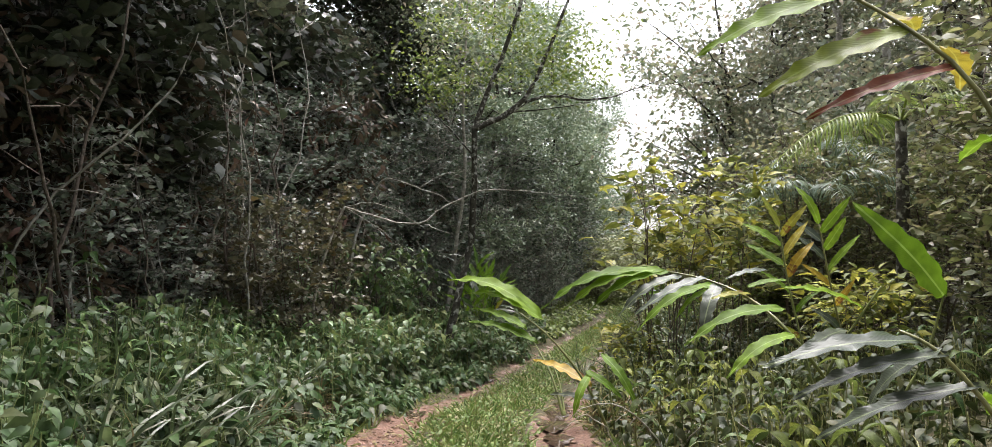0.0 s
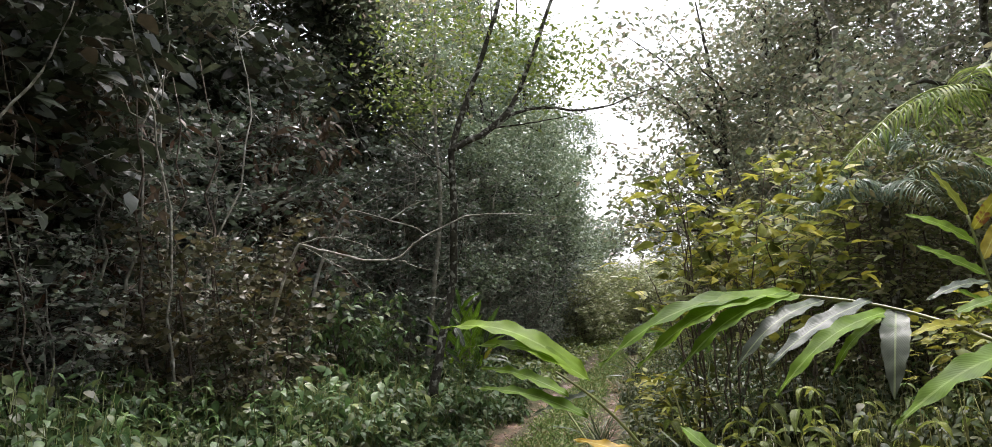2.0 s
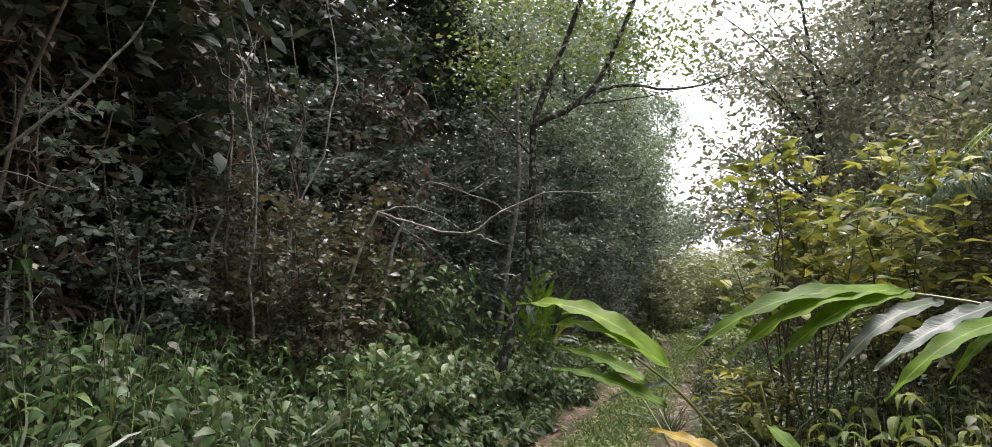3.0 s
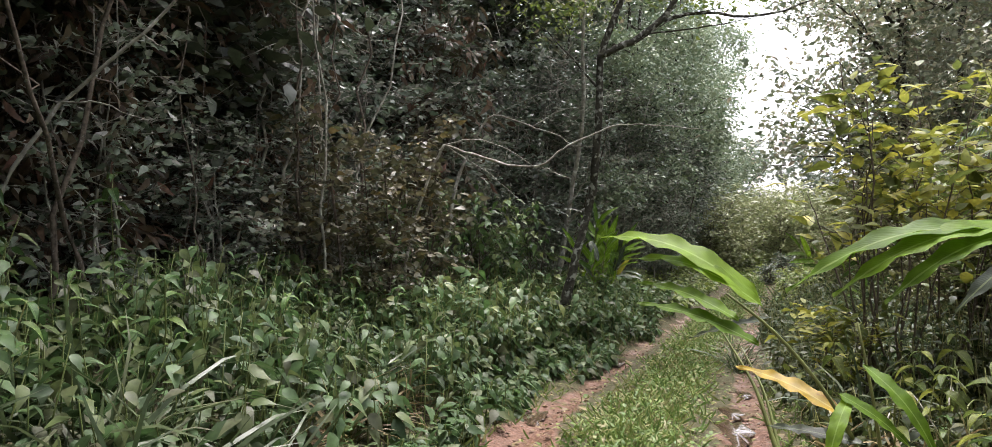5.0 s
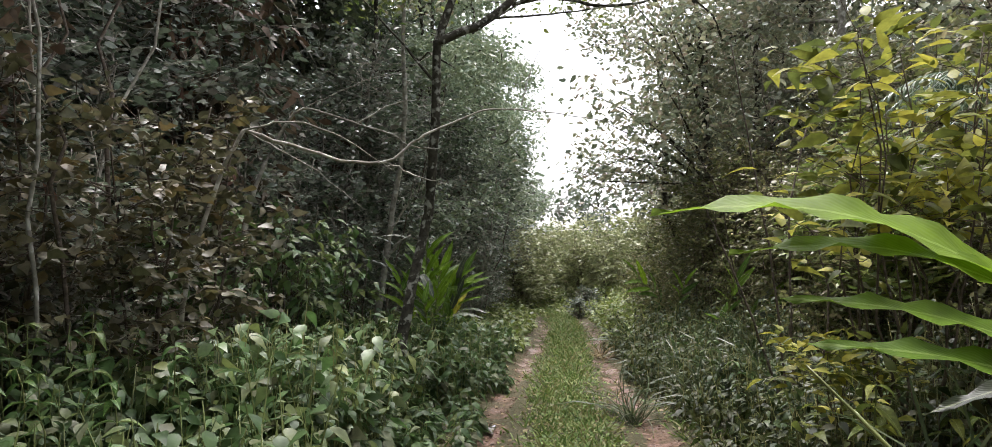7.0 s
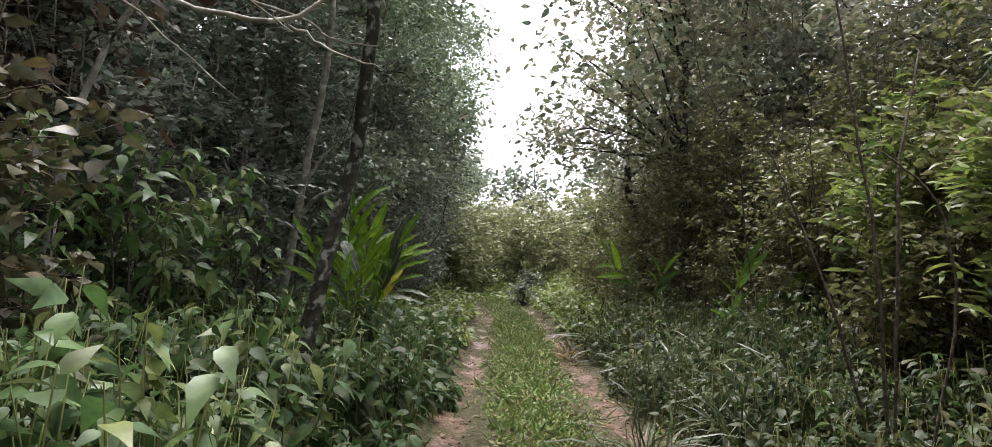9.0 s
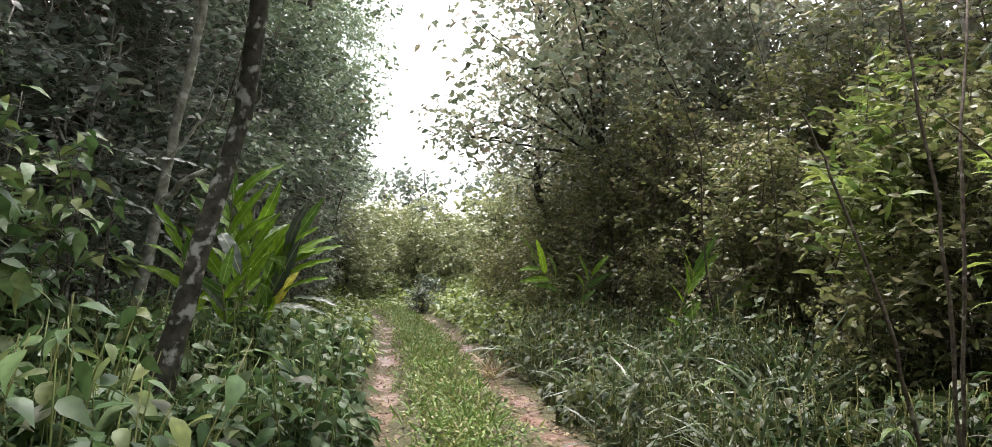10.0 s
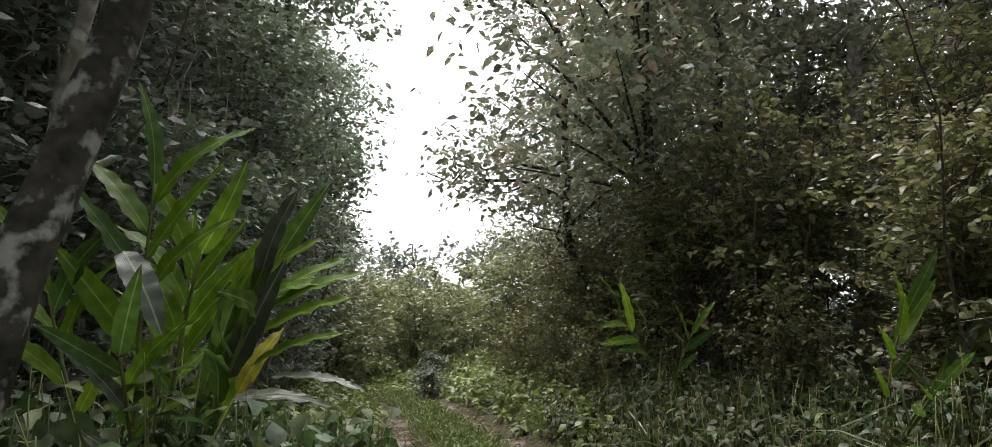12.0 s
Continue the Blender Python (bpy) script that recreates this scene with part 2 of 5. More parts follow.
def part(name, VF, mat, parent=None, label="", smooth=False):
    me = VF if isinstance(VF, bpy.types.Mesh) else tri_mesh(name, *VF)
    if not me.materials:
        me.materials.append(mat)
    if smooth:
        me.polygons.foreach_set("use_smooth", np.ones(len(me.polygons), bool))
    ob = new(name, me)
    if parent:
        ob.parent = parent
    if label:
        tagged(ob, label)
    return ob


def join(pieces):
    V, F, k = [], [], 0
    for v, f in pieces:
        V.append(v), F.append(np.asarray(f) + k)
        k += len(v)
    return np.concatenate(V), np.concatenate(F)


def tube(points, radii, sides=7, rough=0.0):
    """A tapered stem through the points."""
    P = np.asarray(points, float)
    R = np.asarray(radii, float)
    T = np.gradient(P, axis=0)
    T /= np.linalg.norm(T, axis=1)[:, None] + 1e-9
    ref = np.where(np.abs(T[:, 2:3]) > 0.9, [[1.0, 0, 0]], [[0, 0, 1.0]])
    A = np.cross(T, ref)
    A /= np.linalg.norm(A, axis=1)[:, None] + 1e-9
    B = np.cross(T, A)
    a = np.linspace(0, 2 * np.pi, sides, endpoint=False)
    rr = R[:, None] * (1 + rough * rng.uniform(-1, 1, (len(P), sides)))
    V = P[:, None] + rr[..., None] * (np.cos(a)[None, :, None] * A[:, None] + np.sin(a)[None, :, None] * B[:, None])
    i, j = np.meshgrid(np.arange(len(P) - 1), np.arange(sides), indexing="ij")
    i, j = i.ravel(), j.ravel()
    k = (j + 1) % sides
    q = np.stack([i * sides + j, i * sides + k, (i + 1) * sides + k, (i + 1) * sides + j], 1)
    F = np.concatenate([q[:, [0, 1, 2]], q[:, [0, 2, 3]]])
    V = np.concatenate([V.reshape(-1, 3), P[-1:] + T[-1:] * R[-1]])
    top = (len(P) - 1) * sides
    cap = np.stack([top + np.arange(sides), top + (np.arange(sides) + 1) % sides, np.full(sides, len(V) - 1)], 1)
    return V, np.concatenate([F, cap])


def bend(a, b, wiggle, n=8, sag=0.0):
    """A wandering line from a to b."""
    a, b = np.asarray(a, float), np.asarray(b, float)
    t = np.linspace(0, 1, n)[:, None]
    w = np.cumsum(rng.normal(0, 1, (n, 3)), axis=0)
    w = (w - w[0] - t * (w[-1] - w[0])) * wiggle / math.sqrt(n)
    p = a + (b - a) * t + w
    p[:, 2] += sag * np.sin(t[:, 0] * math.pi)
    return p


# Leaf outlines: x across, y along, z up, one long.


def ovate(rows):
    """A pointed oval leaf, folded a little at the midrib and drooping to its tip."""
    v, f = [(0, 0, 0)], []
    for t, w in rows:
        droop = 0.05 * math.sin(math.pi * t) - 0.16 * t ** 2.5
        v += [(-w, t - 0.03, droop + 0.2 * w), (0, t, droop), (w, t - 0.03, droop + 0.2 * w)]
    v.append((0, 1.04, -0.17))
    for k in range(len(rows) - 1):
        a = 1 + 3 * k
        f += [(a, a + 1, a + 4), (a, a + 4, a + 3), (a + 1, a + 2, a + 5), (a + 1, a + 5, a + 4)]
    e = len(v) - 1
    f += [(0, 2, 1), (0, 3, 2), (e - 3, e - 2, e), (e - 2, e - 1, e)]
    return np.array(v), np.array(f)


OVATE = ovate([(0.18, 0.175), (0.42, 0.215), (0.75, 0.1)])
SIMPLE = (np.array([(0, 0, 0), (-.24, .33, .06), (.24, .33, .06), (-.17, .68, .0), (.17, .68, .0), (0, 1, -.12)]),
          np.array([(0, 2, 1), (1, 2, 4), (1, 4, 3), (3, 4, 5)]))
LANCE = (np.array([(0, 0, 0), (-.1, .35, .03), (.1, .35, .03), (-.07, .7, -.05), (.07, .7, -.05), (0, 1, -.25)]), SIMPLE[1])
BLADE = (np.array([(-.02, 0, 0), (.02, 0, 0), (-.02, .4, .0), (.02, .4, 0), (-.014, .75, -.1), (.014, .75, -.1), (0, 1, -.28)]),
         np.array([(0, 1, 3), (0, 3, 2), (2, 3, 5), (2, 5, 4), (4, 5, 6)]))
ARCH = (np.array([(-.011, 0, 0), (.011, 0, 0), (-.012, .3, 0), (.012, .3, 0), (-.011, .55, -.09), (.011, .55, -.09), (-.008, .75, -.28), (.008, .75, -.28), (0, .86, -.55)]),
        np.array([(0, 1, 3), (0, 3, 2), (2, 3, 5), (2, 5, 4), (4, 5, 7), (4, 7, 6), (6, 7, 8)]))


def leaves(shape, P, D, S, flat=0.6, width=1.0):
    """Leaves of one outline at the places P, pointing along D, S long. flat: how far their faces turn up."""
    P, D, S = np.asarray(P, float), np.asarray(D, float), np.asarray(S, float)
    n = len(P)
    D = D / (np.linalg.norm(D, axis=1)[:, None] + 1e-9)
    U = rng.normal(0, 1 - flat + 0.12, (n, 3)) + [0, 0, flat + 0.05]
    X = np.cross(D, U)
    X /= np.linalg.norm(X, axis=1)[:, None] + 1e-9
    Z = np.cross(X, D)
    v, f = shape
    V = P[:, None] + S[:, None, None] * (width * v[None, :, 0, None] * X[:, None] + v[None, :, 1, None] * D[:, None] + v[None, :, 2, None] * Z[:, None])
    F = f[None] + (np.arange(n) * len(v))[:, None, None]
    return V.reshape(-1, 3), F.reshape(-1, 3)


def directions(n, droop=0.0, spread=1.0):
    a = rng.uniform(0, 2 * np.pi, n)
    return np.stack([np.cos(a), np.sin(a), rng.normal(-droop, 0.35 * spread, n)], 1)


def thing(name, loc, label, category, group="", kind=""):
    ob = new(name)
    ob.location = loc
    ob.empty_display_size = 0.2
    return tagged(ob, label, category, group, kind)


# ---- ground ----
gx = np.concatenate([np.linspace(-400, -30, 12), np.linspace(-28, -5, 24), np.arange(-4.8, 6.5, 0.07), np.linspace(7, 28, 22), np.linspace(30, 400, 12)])
gy = np.concatenate([np.linspace(-400, -20, 12), np.linspace(-18, 1, 20), np.arange(1.2, 24, 0.11), np.arange(24.5, 60, 1.0), np.linspace(62, 600, 14)])
XX, YY = np.meshgrid(gx, gy)
GV = np.stack([XX.ravel(), YY.ravel(), ground(XX.ravel(), YY.ravel())], 1)
ii, jj = np.meshgrid(np.arange(len(gy) - 1), np.arange(len(gx) - 1), indexing="ij")
base = (ii * len(gx) + jj).ravel()
GF = np.concatenate([np.stack([base, base + 1, base + len(gx) + 1], 1), np.stack([base, base + len(gx) + 1, base + len(gx)], 1)])
ground_ob = part("ground", (GV, GF), M_GROUND, smooth=True)
tagged(ground_ob, "damp reddish-brown soil with two wheel ruts and leaf litter", "ground", kind="structure")
bare = ground_ob.data.attributes.new("bare", "FLOAT", "POINT")
ga = np.abs(GV[:, 0] - mid(GV[:, 1]))
bare.data.foreach_set("value", (np.interp(GV[:, 1], [7, 9, 12, 22], [0.68, 0.56, 0.45, 0.38]) * np.exp(-((ga - np.interp(GV[:, 1], GAUGE_Y, GAUGE)) / np.interp(GV[:, 1], [7, 9.5], [0.33, 0.22])) ** 4)).astype(np.float32))

# ---- plants ----


def plant(name, loc, label, category, height, spread, stems, twigs, per_twig, shape, size, mat, bark, bottom=0.1, droop=0.3, flat=0.5,
          thick=0.02, group="", lean=(0, 0), wide=1.0, lift=0.25, bulge=1.0):
    """A shrub or small tree: stems from one foot, twigs off them and leaves along the twigs."""
    ob = thing(name, loc, label, category, group)
    lines = []
    for k in range(stems):
        a = rng.uniform(0, 2 * np.pi)
        out = spread * (0.0 if stems == 1 else rng.uniform(0.15, 0.55))
        top = (lean[0] + out * math.cos(a), lean[1] + out * math.sin(a), height * (1 if k == 0 else rng.uniform(0.65, 0.98)))
        p = bend((0.04 * math.cos(a) * k, 0.04 * math.sin(a) * k, -0.08), top, spread * 0.16, 9)
        lines.append(p)
        part("stem", tube(p, np.linspace(thick, thick * 0.3, 9), 6, 0.08), bark, ob, smooth=True)
    tw, P, D = [], [], []
    for k in range(twigs):
        p = lines[rng.integers(stems)]
        t = rng.uniform(bottom, 1) ** 0.8
        i = min(7, int(t * 8))
        a0 = p[i] + (p[i + 1] - p[i]) * (t * 8 - i)
        ang = rng.uniform(0, 2 * np.pi)
        reach = spread * rng.uniform(0.35, 1) * (1 - 0.55 * abs(t - 0.55) * bulge)
        b0 = a0 + np.array([math.cos(ang) * reach, math.sin(ang) * reach, reach * rng.uniform(lift - 0.35, lift + 0.35)])
        q = bend(a0, b0, reach * 0.2, 5)
        tw.append(tube(q, np.linspace(thick * 0.3, 0.0025, 5), 3))
        s = rng.uniform(0.25, 1.0, per_twig)
        j = np.minimum(3, (s * 4).astype(int))
        P.append(q[j] + (q[j + 1] - q[j]) * (s * 4 - j)[:, None] + rng.normal(0, size * 0.35, (per_twig, 3)))
        d = directions(per_twig, droop)
        D.append(d + 0.6 * (b0 - a0) / (reach + 1e-6))
    tagged(part("branchwork", join(tw), bark, ob), kind="stuff")
    P, D = np.concatenate(P), np.concatenate(D)
    S = size * rng.uniform(0.55, 1.25, len(P))
    tagged(part("foliage", leaves(shape, P, D, S, flat, wide), mat, ob, smooth=True), kind="stuff")
    return ob


def big_tree(name, loc, label, height, spread, crown_from, mat, bark, clumps, per_clump, size, thick=0.12, group="", lean=(0, 0)):
    """A tree: tapered trunk, limbs, and a crown of many clumps of leaves with gaps between them."""
    ob = thing(name, loc, label, "tree", group)
    top = np.array([lean[0], lean[1], height])
    p = bend((0, 0, -0.1), top, spread * 0.2, 12)
    part("trunk", tube(p, np.linspace(thick, thick * 0.25, 12) * np.r_[1.3, np.ones(11)], 9, 0.06), bark, ob, smooth=True)
    P, D = [], []
    limbs = max(5, clumps // 7)
    for k in range(limbs):
        t = rng.uniform(crown_from, 0.97)
        i = min(10, int(t * 11))
        a0 = p[i] + (p[i + 1] - p[i]) * (t * 11 - i)
        ang = k * 2.4 + rng.normal(0, 0.3)
        reach = spread * rng.uniform(0.55, 1.0) * math.sqrt(max(0.15, 1 - ((t - 0.5 - crown_from / 2) / (1.02 - crown_from) * 1.6) ** 2))
        b0 = a0 + np.array([math.cos(ang) * reach, math.sin(ang) * reach, reach * rng.uniform(-0.1, 0.6)])
        q = bend(a0, b0, reach * 0.25, 7)
        part("limb", tube(q, np.linspace(thick * 0.42, 0.012, 7), 5, 0.06), bark, ob, smooth=True)
        for c in range(clumps // limbs):
            s = rng.uniform(0.3, 1.05)
            j = min(5, int(s * 6))
            c0 = q[j] + (q[j + 1] - q[j]) * (s * 6 - j) + rng.normal(0, spread * 0.13, 3)
            P.append(c0 + rng.normal(0, 1, (per_clump, 3)) * spread * np.array([0.11, 0.11, 0.075]))
            D.append(directions(per_clump, 0.4))
    P, D = np.concatenate(P), np.concatenate(D)
    part("crown", leaves(SIMPLE, P, D, size * rng.uniform(0.6, 1.25, len(P)), 0.45), mat, ob, smooth=True)
    return ob


def scatter(proto, spots, lo=0.8, hi=1.25):
    """Copies of a plant at the spots, each turned and sized in its own way. The first one moves to the first spot."""
    for k, (x, y) in enumerate(spots):
        s = rng.uniform(lo, hi)
        m = pose(x, y, float(ground(x, y)) - 0.03, 0, 0, rng.uniform(0, 360)) @ Matrix.Diagonal((s, s, s * rng.uniform(0.9, 1.1), 1))
        if k == 0:
            proto.matrix_basis = m
        else:
            c = copy_thing(proto, Matrix())
            c.matrix_basis = m


LEFT_Y = [-6, 2, 6, 8, 10, 12, 14, 17, 20, 25, 32, 45, 70]
LEFT_X = [-5, -5.4, -5.0, -4.3, -3.5, -3.2, -2.8, -1.5, 0.2, 2.2, 4.2, 8, 16]
RIGHT_Y = [-6, 2, 6, 8, 11, 14, 18, 22, 26, 31, 45, 70]
RIGHT_X = [2.6, 3.0, 3.3, 3.9, 4.0, 4.9, 5.9, 7.1, 8.3, 10, 16, 26]


def left_edge(y, off):
    return float(np.interp(y, LEFT_Y, LEFT_X)) - off


def right_edge(y, off):
    return float(np.interp(y, RIGHT_Y, RIGHT_X)) + off


def along(edge, y0, y1, step, off, jitter=0.5):
    return [(edge(y, off + rng.uniform(-jitter, jitter)), y + rng.uniform(-jitter, jitter)) for y in np.arange(y0, y1, step)]


# Forest beside the track: shrub layer.
under_a = plant("understory_shrub", (0, 0, 0), "dark shaded understory shrub with dull green leaves", "shrub", 4.2, 1.5, 4, 170, 22, SIMPLE, 0.115, M_WALL, M_PALE, group="understory shrubs")
under_b = plant("understory_shrub", (0, 0, 0), "understory shrub with hanging brownish dry leaves", "shrub", 4.6, 1.4, 4, 120, 18, LANCE, 0.24, M_TAN, M_TWIG, droop=1.0, wide=1.4, group="understory shrubs")
under_c = plant("understory_shrub", (0, 0, 0), "broad-leaved understory shrub with grey-green leaves paled as by sky light", "shrub", 3.2, 1.2, 5, 120, 16, OVATE, 0.115, M_MID, M_PALE, wide=1.2, group="understory shrubs")
scatter(under_a, along(left_edge, 9.5, 34, 1.1, 1.0) + along(left_edge, -2, 30, 2.2, 3.0, 0.8))
scatter(under_b, along(left_edge, 0, 9.5, 0.95, 1.1) + along(left_edge, 0, 9, 1.5, 2.4) + along(left_edge, 10, 36, 4.5, 1.3))
scatter(under_c, along(left_edge, 8.0, 28, 1.3, 0.35, 0.3), 0.65, 1.1)
rng = np.random.default_rng(117)
tawny = plant("tawny_shrub", (0, 0, 0), "shrub with round tawny olive leaves at the forest's edge", "shrub", 2.9, 0.85, 4, 95, 12, OVATE, 0.13, M_TAWNY, M_TWIG, wide=1.35, group="tawny shrubs")
scatter(tawny, [(-2.9, 10.4), (-3.6, 9.9), (-2.9, 11.6)], 0.85, 1.05)

rng = np.random.default_rng(100)
right_a = plant("hedge_shrub", (0, 0, 0), "dense olive green shrub on the track's edge", "shrub", 3.4, 1.45, 6, 150, 22, SIMPLE, 0.1, M_OLIVE, M_TWIG, group="hedge shrubs")
right_b = plant("hedge_shrub", (0, 0, 0), "tangled shrub with dull olive leaves", "shrub", 3.8, 1.4, 5, 150, 22, SIMPLE, 0.105, M_OLIVE, M_TWIG, group="hedge shrubs")
scatter(right_a, along(right_edge, 10, 34, 1.5, 0.7))
scatter(right_b, along(right_edge, 1, 34, 1.6, 1.9) + along(right_edge, 0, 34, 2.4, 4.0, 0.8))
far_bush = plant("far_bush", (0, 0, 0), "yellow-green bush paled as by haze where the track bends away", "shrub", 3.3, 1.9, 6, 190, 18, SIMPLE, 0.19, M_FAR, M_TWIG, bottom=0.0, bulge=0.5, group="far bushes")
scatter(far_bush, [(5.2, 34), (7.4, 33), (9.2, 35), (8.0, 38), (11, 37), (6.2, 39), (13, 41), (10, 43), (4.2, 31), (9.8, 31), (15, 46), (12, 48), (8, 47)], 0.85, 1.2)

rng = np.random.default_rng(101)
# Trees.
tall_a = big_tree("forest_tree", (0, 0, 0), "tall forest tree with a dense dark crown", 7.8, 2.6, 0.3, M_WALL, M_BARK, 63, 55, 0.22, group="forest trees")
tall_b = big_tree("forest_tree", (0, 0, 0), "tall slender forest tree with pale bark", 8.6, 1.9, 0.45, M_CROWN, M_PALE, 49, 50, 0.2, 0.085, group="forest trees")
rng = np.random.default_rng(116)
far_a = big_tree("corridor_tree", (0, 0, 0), "tree with haze-tinted blue-green leaves down to the track's edge", 11.0, 2.3, 0.07, M_BLUE, M_BARK, 112, 100, 0.14, 0.1, group="corridor trees")
rng = np.random.default_rng(115)
open_a = big_tree("open_tree", (0, 0, 0), "tree with an open crown of dull green leaves", 8.4, 2.9, 0.32, M_CROWN, M_BARK, 91, 60, 0.15, 0.11, group="open trees")
scatter(tall_a, along(left_edge, -4, 30, 3.2, 4.2) + along(left_edge, -2, 34, 3.6, 6.5, 1.0) + along(left_edge, 0, 30, 5, 10, 1.0))
# Added crowns that block sky light; those behind the start stay unseen.
shade = big_tree("shade_tree", (0, 0, 0), "tall dense tree added to shade the dark side of the forest", 11, 3.1, 0.27, M_DARK, M_BARK, 98, 75, 0.24, group="shade trees")
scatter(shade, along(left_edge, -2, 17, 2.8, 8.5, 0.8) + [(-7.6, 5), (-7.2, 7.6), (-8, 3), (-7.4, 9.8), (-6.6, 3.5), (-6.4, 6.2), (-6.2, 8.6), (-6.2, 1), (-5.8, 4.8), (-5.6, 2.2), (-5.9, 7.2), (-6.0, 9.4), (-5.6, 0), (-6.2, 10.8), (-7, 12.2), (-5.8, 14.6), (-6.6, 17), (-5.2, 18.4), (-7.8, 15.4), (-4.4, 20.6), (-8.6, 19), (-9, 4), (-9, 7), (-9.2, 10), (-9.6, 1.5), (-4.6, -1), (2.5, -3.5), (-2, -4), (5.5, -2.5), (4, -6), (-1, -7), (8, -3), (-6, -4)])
scatter(tall_b, along(left_edge, 5, 24, 2.6, 3.3, 0.5))
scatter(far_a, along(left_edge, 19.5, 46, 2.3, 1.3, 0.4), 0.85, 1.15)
scatter(open_a, [(7.8, 20.6), (8.8, 25.4), (7.3, 23.6)] + along(right_edge, 12, 40, 4.4, 3.0, 0.6) + along(right_edge, 0, 36, 4.5, 6.0, 1.0) + along(right_edge, 0, 40, 6, 10.0, 1.0))

rng = np.random.default_rng(190)
# Haze over the further trees is painted into this paler leaf.
M_HAZE = leaf_material("hazed_crown_leaf", [(0.169, 0.195, 0.13), (0.247, 0.273, 0.182), (0.325, 0.338, 0.234), (0.286, 0.26, 0.156)], 0.4, 0.4)
high = big_tree("high_tree", (0, 0, 0), "high open tree with a loose haze-paled grey-green crown behind the hedge", 12.0, 2.9, 0.22, M_HAZE, M_PALE, 119, 60, 0.16, 0.12, group="high trees")
scatter(high, [(9.4, 22.2), (11.0, 26.5), (8.9, 18.6), (13.0, 31), (12.4, 22.5), (14, 28), (11, 17.5), (8.2, 14.6), (16, 36)], 0.9, 1.1)
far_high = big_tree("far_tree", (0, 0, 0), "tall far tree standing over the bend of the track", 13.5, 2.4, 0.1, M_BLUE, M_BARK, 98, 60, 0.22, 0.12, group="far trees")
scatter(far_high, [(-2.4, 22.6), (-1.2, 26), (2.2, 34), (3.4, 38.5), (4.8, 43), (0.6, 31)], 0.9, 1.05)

rng = np.random.default_rng(102)
# Woods further off, behind the first rows.
woods = big_tree("woods_tree", (0, 0, 0), "woodland tree with a full crown behind the forest's edge", 7.5, 4.0, 0.08, M_WALL, M_BARK, 56, 24, 0.55, 0.16, group="woods trees")
scatter(woods, [(left_edge(y, o + rng.uniform(-1, 1)), y + rng.uniform(-1, 1)) for o in (15, 21) for y in range(-8, 62, 6)]
        + [(right_edge(y, o + rng.uniform(-1, 1)), y + rng.uniform(-1, 1)) for o in (15, 21) for y in range(-8, 62, 6)]
        + [(x + rng.uniform(-1, 1), 60 + rng.uniform(-2, 2)) for x in range(-6, 50, 6)] + [(x, -12) for x in range(-16, 20, 6)], 0.85, 1.15)

# ---- herbs on both banks ----


def herb_bank(name, label, n, xs, ys, height, shape, size, mat, keep, droop=0.35):
    """Knee-high herbs: upright stems with leaves in pairs."""
    x = rng.uniform(*xs, n * 3)
    y = rng.uniform(*ys, n * 3)
    ok = keep(x, y)
    x, y = x[ok][:n], y[ok][:n]
    z = ground(x, y)
    lump = 0.72 + 0.42 * np.sin(x * 1.9 + 1.3 * np.sin(y * 1.1)) * np.sin(y * 1.6 + x)
    h = height * lump * rng.uniform(0.6, 1.15, len(x)) * np.clip((np.abs(x - mid(y)) - 0.62) / 0.4, 0.35, 1) * np.where(clear(x, y, 0.5), 1, 0.35)
    lean = rng.normal(0, 0.16, (len(x), 2))
    pairs = 9
    P, D, S = [], [], []
    for k in range(pairs):
        f = 0.25 + 0.75 * (k + 0.5) / pairs
        c = np.stack([x + lean[:, 0] * h * f, y + lean[:, 1] * h * f, z + h * f], 1)
        d = directions(len(x), droop)
        P.append(c), D.append(d)
        S.append(size * rng.uniform(0.6, 1.25, len(x)) * (1.1 - 0.3 * f))
    P, D = np.concatenate(P), np.concatenate(D)
    d2 = D / np.linalg.norm(D, axis=1)[:, None]
    v1 = leaves(shape, P + d2 * 0.02, D, np.concatenate(S), 0.82, 1.15)
    stems = [tube([(a, b, c - 0.03), (a + l0 * q * .5, b + l1 * q * .5, c + q * .5), (a + l0 * q, b + l1 * q, c + q)], (0.006, 0.005, 0.003), 3)
             for a, b, c, q, (l0, l1) in zip(x, y, z, h, lean)]
    ob = part(name, v1, mat, smooth=True)
    tagged(ob, label, "herbs", kind="stuff")
    part("stems", join(stems), M_CANE, ob)
    return ob


def keep_left(x, y):
    d = x - mid(y)
    return (d < -np.interp(y, [11, 18], [1.0, 0.8]) - 0.1 * np.sin(y * 2.1)) & (x > np.interp(y, LEFT_Y, LEFT_X) - 1.2) & clear(x, y, 0.1)


def keep_right(x, y):
    d = x - mid(y)
    return (d > np.interp(y, [6, 8.5, 12, 18], [1.2, 1.22, 1.08, 0.8]) + 0.1 * np.sin(y * 1.7)) & (x < np.interp(y, RIGHT_Y, RIGHT_X) + 1.0) & clear(x, y, 0.3)


rng = np.random.default_rng(103)
herb_bank("herb_bank", "knee-high green broad-leaved herbs along the track", 3400, (-6, 1.2), (2.5, 18), 0.8, OVATE, 0.15, M_HERB, keep_left, 0.5)
herb_bank("herb_bank", "waist-high herbs with large soft green leaves", 700, (-4, 0.5), (8.2, 15.5), 0.8, OVATE, 0.19, M_HERB, lambda x, y: keep_left(x, y) & (x - mid(y) < -1.35))
